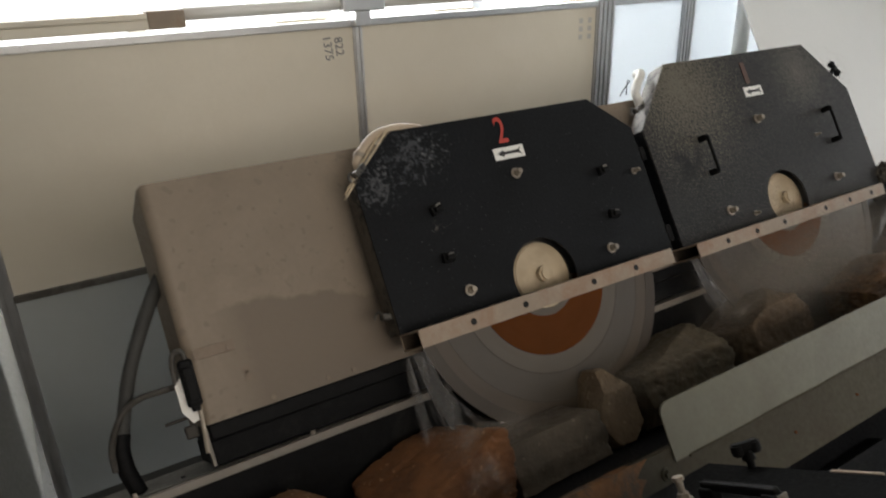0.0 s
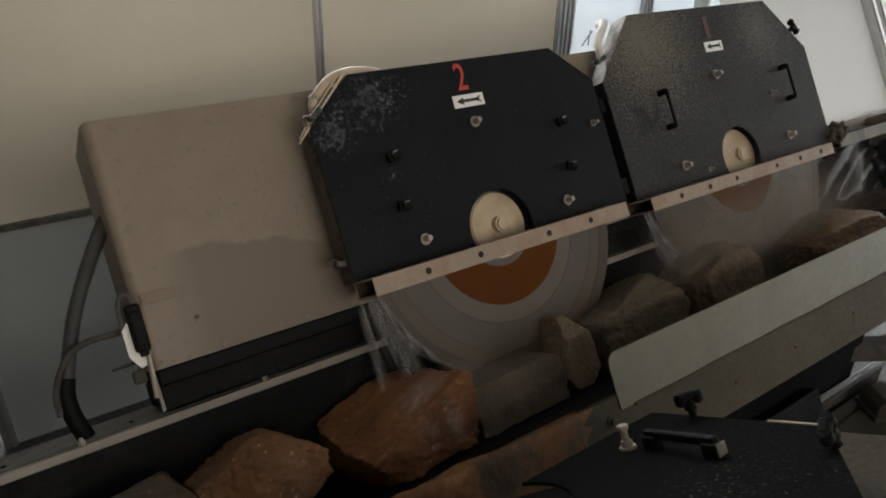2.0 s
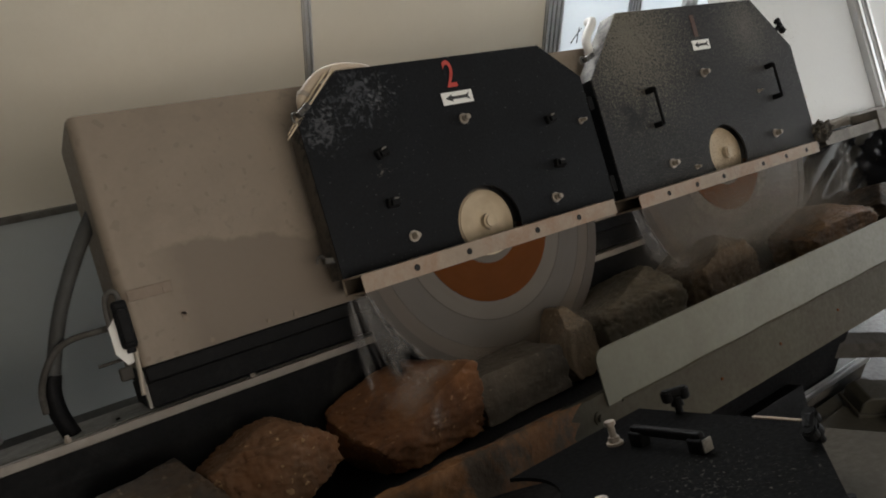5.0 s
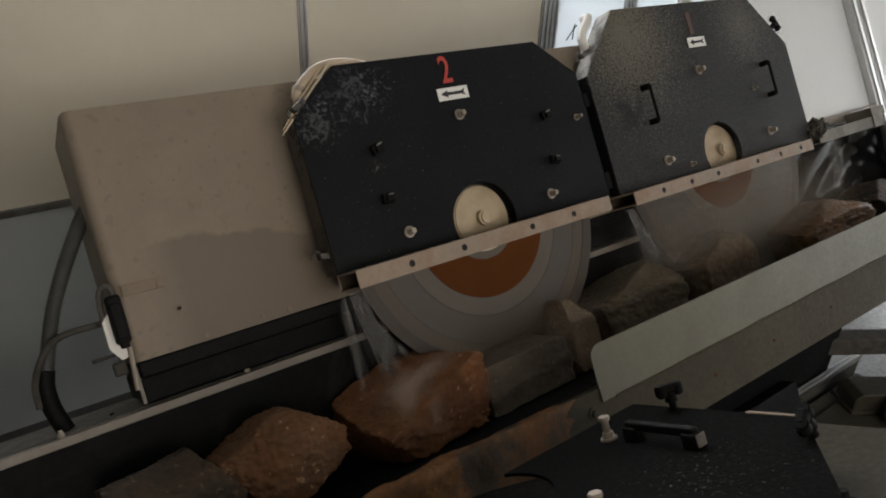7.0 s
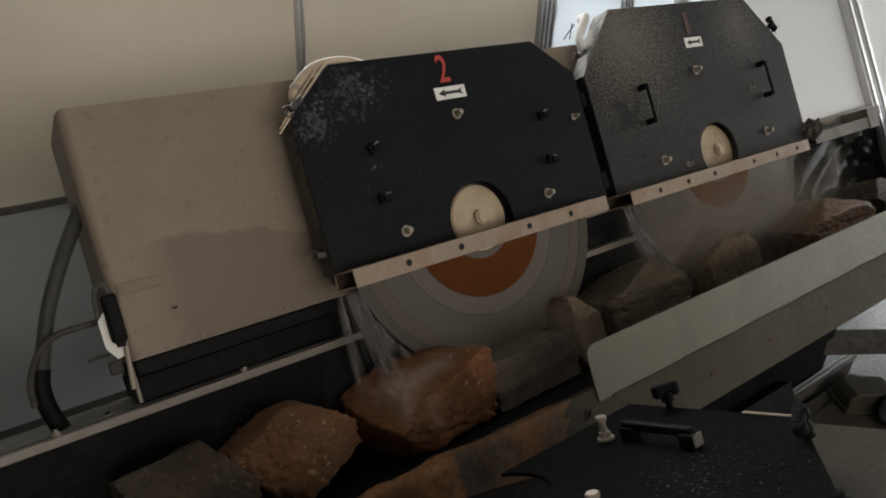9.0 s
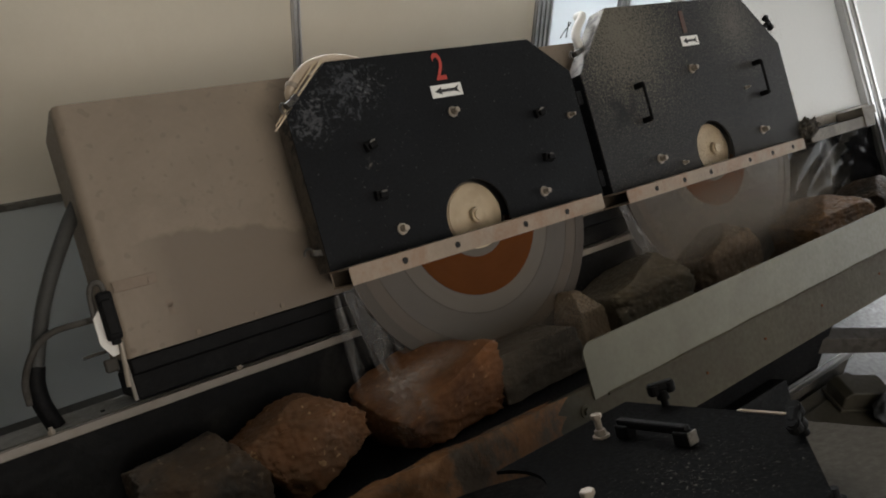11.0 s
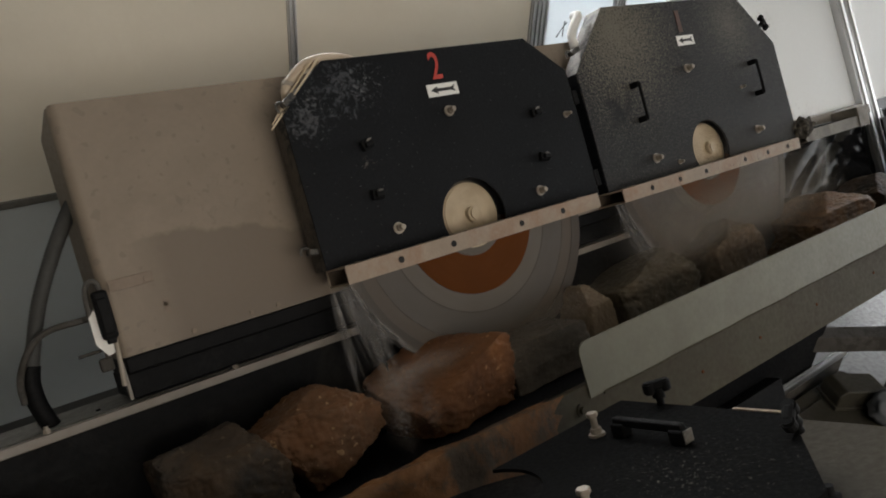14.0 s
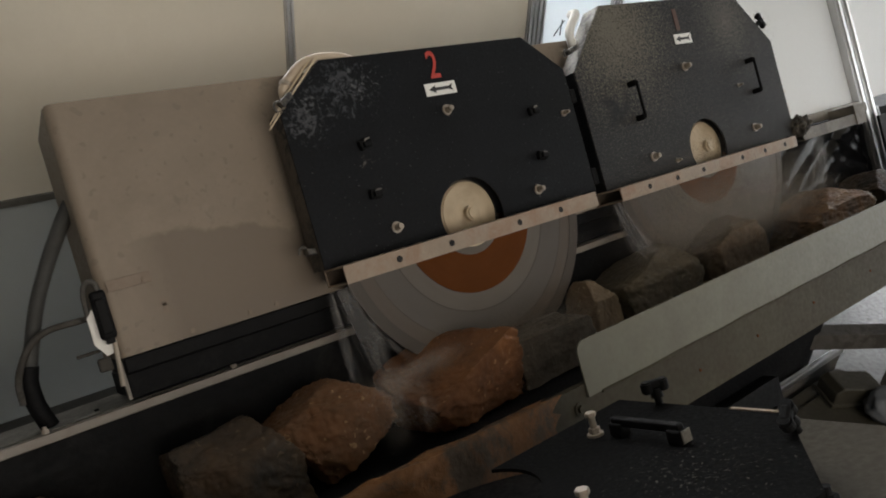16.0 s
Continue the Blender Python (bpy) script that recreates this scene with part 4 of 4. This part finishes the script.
fb.matrix_world = pose(2.85, 0.92, 0.45, 0, 0, -31)
tagged(fb, "dark grey steel cross beam under the machine", "beam")
for x, y in ((3.15, 0.735), (2.55, 1.10)):
    leg = obj("beam_post", box(-0.04, 0.04, -0.04, 0.04, 0.0, 0.4255, 0.004), M_LEDGE)
    leg.matrix_world = pose(x, y, 0.0)
    tagged(leg, "dark grey post under the cross beam", "post", "posts under the beam")
sm = thing("sump", pose(2.3, 0.0, 0.0), "olive-grey wet steel sump box beside the machine", "sump")
part("tank", box(-0.35, 0.62, 0.25, 0.90, 0.0, 0.29, 0.006), M_SUMP, sm)
part("lid", box(-0.30, 0.56, 0.30, 0.84, 0.2905, 0.300, 0.003), M_SUMP, sm, "wet lid with a turned edge")
# black sheet added to fill the dark gap between skirt and profile
part("dark_backing", box(-0.9, 0.46, 0.955, 0.97, 0.0, 0.62, 0.003), M_BLACK, sm, "added black sheet darkening the gap under the machine")
fr = thing("frame_profile", pose(2.60, 0.935, 0.0), "bright wet aluminium profile on the sump's rim", "profile")
bm = box(-0.36, 0.40, -0.012, 0.012, 0.318, 0.350, 0.003)
join(bm, box(-0.36, 0.40, -0.010, -0.005, 0.349, 0.355, 0.002))
join(bm, box(-0.36, 0.40, 0.005, 0.010, 0.349, 0.355, 0.002))
part("profile", bm, M_ALU, fr)
part("support", box(-0.34, 0.38, -0.012, 0.012, 0.0, 0.3175, 0.004), M_LEDGE, fr)
bl = obj("motor_block", join(prism([(-0.11, 0.0), (0.11, 0.0), (0.11, 0.06), (0.085, 0.085), (-0.085, 0.085), (-0.11, 0.06)], -0.06, 0.06, 0.004),
                             box(-0.12, 0.12, -0.07, 0.07, -0.001, 0.015, 0.003)), M_SUMP)
bl.matrix_world = pose(2.745, 0.765, 0.3015, 0, 0, -31)
tagged(bl, "dark olive motor block standing on the sump", "motor")
bg = bmesh.new()
bmesh.ops.create_icosphere(bg, subdivisions=4, radius=1.0)
for v in bg.verts:
    k = 1 + 0.16 * noise.fractal(v.co * 2.5, 1.0, 2.0, 4)
    v.co = Vector((v.co.x * 0.10 * k, v.co.y * 0.08 * k, max(-0.05, v.co.z * 0.07 * k) + 0.05))
M_SACK = material("woven_sack", (0.13, 0.14, 0.155), 0.7, var=0.15, scale=9, grain=160, bump=0.3)
bag = obj("sack", bg, M_SACK, None, "", True)
bag.matrix_world = pose(2.75, 0.625, 0.300)
tagged(bag, "blue-grey woven sack lying on the sump", "sack")

# ---- along the top of the partition ----
pp = obj("wall_pipe", pipe([(0.63, 0, 0), (1.26, 0, 0)], 0.024, 20, steps=4), M_WHITE, None, "", True)
pp.matrix_world = pose(0, 2.79, 1.904)
tagged(pp, "white pipe along the top of the partition", "pipe", "pipes on the partition")
pp = obj("wall_pipe", pipe([(1.43, 0, 0), (6.0, 0, 0)], 0.024, 20, steps=4), M_WHITE, None, "", True)
pp.matrix_world = pose(0, 2.79, 1.904)
tagged(pp, "white pipe along the top of the partition", "pipe", "pipes on the partition")
cl = obj("pipe_collar", join(box(1.25, 1.44, -0.045, 0.045, -0.01, 0.06, 0.006), box(1.31, 1.38, -0.03, 0.03, -0.07, 0.0, 0.004)), M_ALU)
cl.matrix_world = pose(0, 2.79, 1.884)
tagged(cl, "grey metal collar on the post top", "collar")
ct = thing("cable_tray", pose(0.0, 2.78, 1.86), "pale cable tray along the top of the partition", "cable tray")
part("tray", box(-0.2, 0.62, -0.03, 0.03, 0.0, 0.035, 0.004), M_WALL, ct)
part("cover_strip", box(-0.2, 0.50, -0.036, 0.036, 0.036, 0.058, 0.005), M_WALL, ct)
part("end_sleeve", box(0.50, 0.63, -0.034, 0.034, 0.0, 0.064, 0.006), M_TUBE, ct, "brownish worn sleeve")
for k in range(7):
    tagged(obj("window_slat", box(1.0 + 0.75 * k, 1.0 + 0.75 * k + 0.22, 2.86, 2.875, 1.822, 1.85), M_WALL), "", "", "", "structure")

# handwritten panel sizes, turned on their side
WR = pose(0, 0, 0, 90, 0, 0) @ pose(0, 0, 0, 0, 0, -90)
for txt, x, z, mat in (("822", 1.250, 1.735, M_PENCIL), ("1375", 1.200, 1.732, M_PENCIL)):
    wr = lettering("handwriting", txt, 0.052, mat, pose(x, WALL_Y - 0.0015, z) @ WR @ pose(0, 0, 0, 0, 0, 5), None, 0.0004)
    tagged(wr, "pencilled panel size written sideways on the wall", "writing", "pencilled sizes")
M_FAINT = material("faint_pencil", (0.52, 0.50, 0.46), 0.6, var=0.1, bump=0.0)
for x in (2.60, 2.66):
    for k in range(3):
        wr = obj("handwriting", box(x - 0.012, x + 0.012, WALL_Y - 0.001, WALL_Y - 0.0005, 1.655 + 0.04 * k, 1.68 + 0.04 * k), M_FAINT)
        tagged(wr, "faint pencilled mark on the wall panel", "writing", "pencilled sizes")

# ---- rocks ----


def rock(sx, sy, sz, planes, seed, mat, label, rough=0.05, chipped=24):
    """A broken block: a dense cube cut by planes (normal, distance in half sizes), roughened, resting on z = 0."""
    b = bmesh.new()
    bmesh.ops.create_cube(b, size=2.0)
    bmesh.ops.subdivide_edges(b, edges=b.edges[:], cuts=42, use_grid_fill=True)
    off = Vector((seed * 7.3, seed * 3.1, seed * 1.7))
    rnd = random.Random(seed)
    chips = [((rnd.gauss(0, 1), rnd.gauss(0, 1) - 0.3, rnd.gauss(0, 1) + 0.4), rnd.uniform(1.10, 1.42)) for _ in range(chipped)]
    planes = [(n, d) for n, d in planes] + chips
    for v in b.verts:
        p = v.co.copy()
        r = p.length
        for n, d in planes:
            n = Vector(n).normalized()
            e = p.dot(n) - d
            if e > 0:
                p -= n * e
        k = noise.fractal(p * 0.9 + off, 1.0, 2.0, 3) * 0.07
        f = abs(noise.fractal(p * 3.1 + off, 0.8, 2.2, 6)) * rough * 0.9
        g = noise.fractal(p * 11 + off, 0.55, 2.0, 4) * rough * 0.5
        v.co = p * (1 + k - f + g)
    lo = [min(v.co[i] for v in b.verts) for i in range(3)]
    hi = [max(v.co[i] for v in b.verts) for i in range(3)]
    for v in b.verts:
        v.co = Vector((((v.co.x - lo[0]) / (hi[0] - lo[0]) - 0.5) * sx, ((v.co.y - lo[1]) / (hi[1] - lo[1]) - 0.5) * sy, (v.co.z - lo[2]) / (hi[2] - lo[2]) * sz))
    ob = obj("rock", b, mat, None, "", True)
    return tagged(ob, label, "rock", "rocks in the trough")


# with the place of each along and across the trough at 12.5 s
ROCKS = [
    (rock(0.352, 0.27, 0.216, [((-0.52, -0.34, 0.80), 0.54), ((0.40, 0, 0.9), 1.12), ((0.99, 0, -0.1), 0.97), ((-0.9, -0.1, -0.3), 1.0), ((0.1, -1, -0.12), 0.93)], 3, M_ROCK_RED, "wet red-brown block of stone under the water jet", 0.055, 9), 0.893, -0.01),
    (rock(0.292, 0.23, 0.217, [((-0.52, 0, 0.86), 0.93), ((0.69, 0, 0.72), 0.88), ((0.48, -0.2, -0.88), 0.80), ((-0.92, 0, -0.39), 0.80), ((0, -0.6, 1), 1.02), ((-0.6, -0.9, 0.25), 1.0), ((0.5, -0.85, 0.1), 0.98)], 8, M_ROCK_BROWN, "brown rough broken stone with pale specks", 0.07, 12), 0.540, -0.005),
    (rock(0.262, 0.24, 0.210, [((0.86, 0, 0.50), 0.86), ((-0.10, -0.62, 0.78), 0.88), ((-0.15, 0.25, 1), 0.93), ((-0.6, -0.9, 0), 1.02)], 12, M_ROCK_DARK, "dark rough stone with a rusty top edge", 0.06, 10), 0.300, 0.005),
    (rock(0.34, 0.24, 0.19, [((0.7, 0, 0.8), 0.9), ((-0.8, 0, 0.6), 0.8), ((0, -0.8, 1), 0.9)], 17, M_ROCK_BROWN, "brown rough broken stone with pale specks"), -0.10, 0.01),
    (rock(0.315, 0.21, 0.150, [((0, -0.25, 1), 0.97), ((1, 0, 0.5), 1.15)], 21, M_ROCK_GREY, "dark grey stone with a freshly sawn face", 0.018, 3), 1.218, 0.02),
    (rock(0.150, 0.14, 0.212, [((-0.85, 0, 0.55), 0.72), ((0.88, 0, 0.48), 0.70), ((0, -0.7, 0.9), 0.95)], 31, M_ROCK_PALE, "small pale tan stone", 0.05, 34), 1.452, 0.0),
    (rock(0.385, 0.24, 0.236, [((-0.35, 0, 0.94), 0.68), ((0.97, 0, 0.22), 0.94), ((0, -0.7, 0.9), 0.92)], 52, M_ROCK_OLIVE, "olive-grey wet stone in the spray"), 1.712, 0.02),
    (rock(0.340, 0.24, 0.249, [((-0.45, 0, 0.89), 0.66), ((0.85, 0, 0.52), 0.84), ((0, -0.6, 1), 1.0)], 63, M_ROCK_TAN, "tan-brown stone in the spray"), 2.136, 0.02),
    (rock(0.53, 0.26, 0.212, [((-0.55, -0.2, 0.8), 0.80), ((0.7, 0, 0.7), 0.86), ((0, -0.8, 0.8), 0.95)], 74, M_ROCK_RUST, "rusty brown stone leaving the second blade"), 2.825, 0.01),
    (rock(0.36, 0.26, 0.20, [((-0.6, 0, 0.9), 0.85), ((0.8, 0, 0.7), 0.85), ((0, -0.8, 0.7), 0.85)], 85, M_ROCK_DARK, "dark brown stone leaving the second blade"), 3.33, 0.01),
]
SPEED = 0.0178

# ---- falling water, in rigid strands ----


def strand(parent, pts, w0, w1, seed):
    """A bundle of fine filaments of falling water along a bent line."""
    rnd = random.Random(seed)
    P = [Vector(p) for p in pts]
    count = max(5, int((w0 + w1) * 620))
    for piece in range(2):
        b = bmesh.new()
        for _ in range(count):
            a, q = rnd.gauss(0, 0.55), rnd.gauss(0, 0.4)
            t0, t1 = (0.0, rnd.uniform(0.6, 1.0)) if rnd.random() < 0.55 else (rnd.uniform(0.1, 0.6), rnd.uniform(0.7, 1.05))
            wd = rnd.uniform(0.0010, 0.0045)
            prev, n = None, 8
            for i in range(n + 1):
                t = t0 + (t1 - t0) * i / n
                k = max(0, min(int(t * (len(P) - 1)), len(P) - 2))
                u = t * (len(P) - 1) - k
                c = P[k].lerp(P[k + 1], u)
                w = w0 + (w1 - w0) * t
                e = wd * (0.35 + 0.65 * math.sin(math.pi * (i + 0.5) / (n + 1))) * (1 + t)
                row = [b.verts.new((c.x + a * w + s_ * e + 0.004 * t * math.sin(7 * t + 9 * a), c.y + q * w, c.z)) for s_ in (-1, 1)]
                if prev:
                    b.faces.new((prev[0], prev[1], row[1], row[0]))
                prev = row
        o_ = part("strand", b, M_WATER, parent, "", True)
        o_["kind"] = "stuff"


def water_jet(x, y, z, runs, label):
    t = thing("water_jet", at(x, y, z), label, "water", "water jets")
    for k, (pts, w0, w1) in enumerate(runs):
        strand(t, [(a - x, b - y, c - z) for a, b, c in pts], w0, w1, k + int(x * 100))
    return t


jet2 = water_jet(0.715, 0.0, -0.08, [
    ([(0.722, -0.005, -0.078), (0.745, 0.0, -0.19), (0.785, 0.01, -0.345)], 0.012, 0.024),
    ([(0.745, 0.002, -0.078), (0.768, 0.01, -0.20), (0.798, 0.02, -0.34)], 0.012, 0.024),
    ([(0.700, 0.0, -0.078), (0.702, 0.01, -0.18), (0.708, 0.02, -0.33)], 0.002, 0.007),
    ([(0.692, 0.0, -0.078), (0.690, 0.01, -0.14), (0.696, 0.02, -0.24), (0.700, 0.02, -0.36)], 0.003, 0.006),
    ([(1.19 + 0.432 * math.cos(radians(a)), 0.05, 0.006 + 0.432 * math.sin(radians(a))) for a in range(194, 236, 6)], 0.003, 0.012),
    ([(1.19 + 0.450 * math.cos(radians(a)), 0.04, 0.006 + 0.450 * math.sin(radians(a))) for a in range(196, 226, 6)], 0.002, 0.010)], "white water running from the open tube onto the rocks")
jet1 = water_jet(1.73, 0.0, -0.085, [
    ([(1.725, -0.005, -0.085), (1.755, 0.0, -0.18), (1.810, 0.01, -0.30)], 0.016, 0.030),
    ([(1.745, 0.0, -0.085), (1.790, 0.01, -0.19), (1.845, 0.015, -0.29)], 0.012, 0.024)], "white water running from the second tube")
jet0 = water_jet(3.03, 0.02, -0.07, [
    ([(3.035, 0.02, -0.079), (3.020, 0.02, -0.18), (2.975, 0.03, -0.30)], 0.024, 0.034),
    ([(3.060, 0.01, -0.079), (3.040, 0.02, -0.18), (3.000, 0.03, -0.31)], 0.018, 0.026)], "water running from the last tube")

def droplets(name, colour, alpha):
    m = bpy.data.materials.new(name)
    m.use_nodes = True
    b = m.node_tree.nodes["Principled BSDF"]
    b.inputs["Base Color"].default_value = (*colour, 1)
    b.inputs["Roughness"].default_value = 0.8
    b.inputs["Alpha"].default_value = alpha
    return m


M_MIST = droplets("water_mist", (0.26, 0.235, 0.20), 0.20)
M_FOAM = droplets("white_foam", (0.62, 0.55, 0.48), 0.26)


def mist_puff(x, y, z, sx, sz, seed, mat, cover, label):
    """A loose cloud of flying droplets, densest in its middle."""
    rs = np.random.RandomState(seed)
    size = 0.0030
    n = int(math.pi * sx * sz * cover / (0.43 * size * size))
    c = rs.normal(0, 0.42, (n, 3)) * (sx, 0.10 * sx + 0.02, sz)
    tri = rs.normal(0, 1, (n, 3, 3))
    tri = tri / np.linalg.norm(tri, axis=2, keepdims=True) * (size * rs.uniform(0.35, 1.0, (n, 1, 1)))
    pts = (c[:, None, :] + tri).reshape(-1, 3)
    me = bpy.data.meshes.new("spray")
    me.from_pydata(pts.tolist(), [], np.arange(3 * n).reshape(-1, 3).tolist())
    me.materials.append(mat)
    ob = new("spray", me)
    ob.visible_shadow = False
    ob.matrix_world = at(x, y, z)
    return tagged(ob, label, "spray", "spray about the blades", "stuff")


MIST = [(mist_puff(x, y, z, sx, sz, k, M_MIST, 1.15, "fine grey spray thrown up by the blade"), x, y, z) for k, (x, y, z, sx, sz) in enumerate((
    (1.95, -0.06, -0.29, 0.42, 0.20), (2.30, -0.07, -0.28, 0.50, 0.22), (2.62, -0.06, -0.27, 0.40, 0.20), (2.15, -0.10, -0.22, 0.55, 0.16),
    (1.30, -0.10, -0.34, 0.22, 0.07), (2.30, 0.0, -0.17, 0.60, 0.24), (0.90, -0.09, -0.33, 0.13, 0.05)))]
MIST += [(mist_puff(x, y, z, sx, sz, 40 + k, M_FOAM, 1.0, "white foam where the water strikes the rock"), x, y, z) for k, (x, y, z, sx, sz) in enumerate((
    (0.745, -0.10, -0.340, 0.10, 0.055), (0.715, -0.125, -0.395, 0.045, 0.085), (0.82, -0.09, -0.318, 0.14, 0.032), (0.775, -0.145, -0.40, 0.025, 0.07), (1.86, -0.02, -0.30, 0.07, 0.03)))]


def motions():
    for ob, x, y in ROCKS:
        walk(ob, [(t, at(x + SPEED * (t - 12.5), y, -0.5)) for t in (0.0, 4.0, 8.0, 12.0, 16.0)])
    for b, place in ((blade2, B2), (blade1, B1)):
        walk(b, [(k * 0.1, spin(*place, 72 * k)) for k in range(161)])
    rnd = random.Random(5)
    for t_, x, y, z in ((jet2, 0.715, 0.0, -0.08), (jet1, 1.73, 0.0, -0.085), (jet0, 3.03, 0.02, -0.07)):
        walk(t_, [(k * 0.2, at(x + rnd.uniform(-0.003, 0.003), y, z - rnd.uniform(0, 0.012)) @ pose(0, 0, 0, 0, rnd.uniform(-1.5, 1.5), rnd.uniform(-8, 8))) for k in range(81)])
    for ob, x, y, z in MIST:
        walk(ob, [(k * 0.4, at(x + rnd.uniform(-0.02, 0.02), y, z + rnd.uniform(-0.008, 0.008)) @ pose(0, 0, 0, 0, rnd.uniform(-12, 12), 0)) for k in range(41)])


motions()
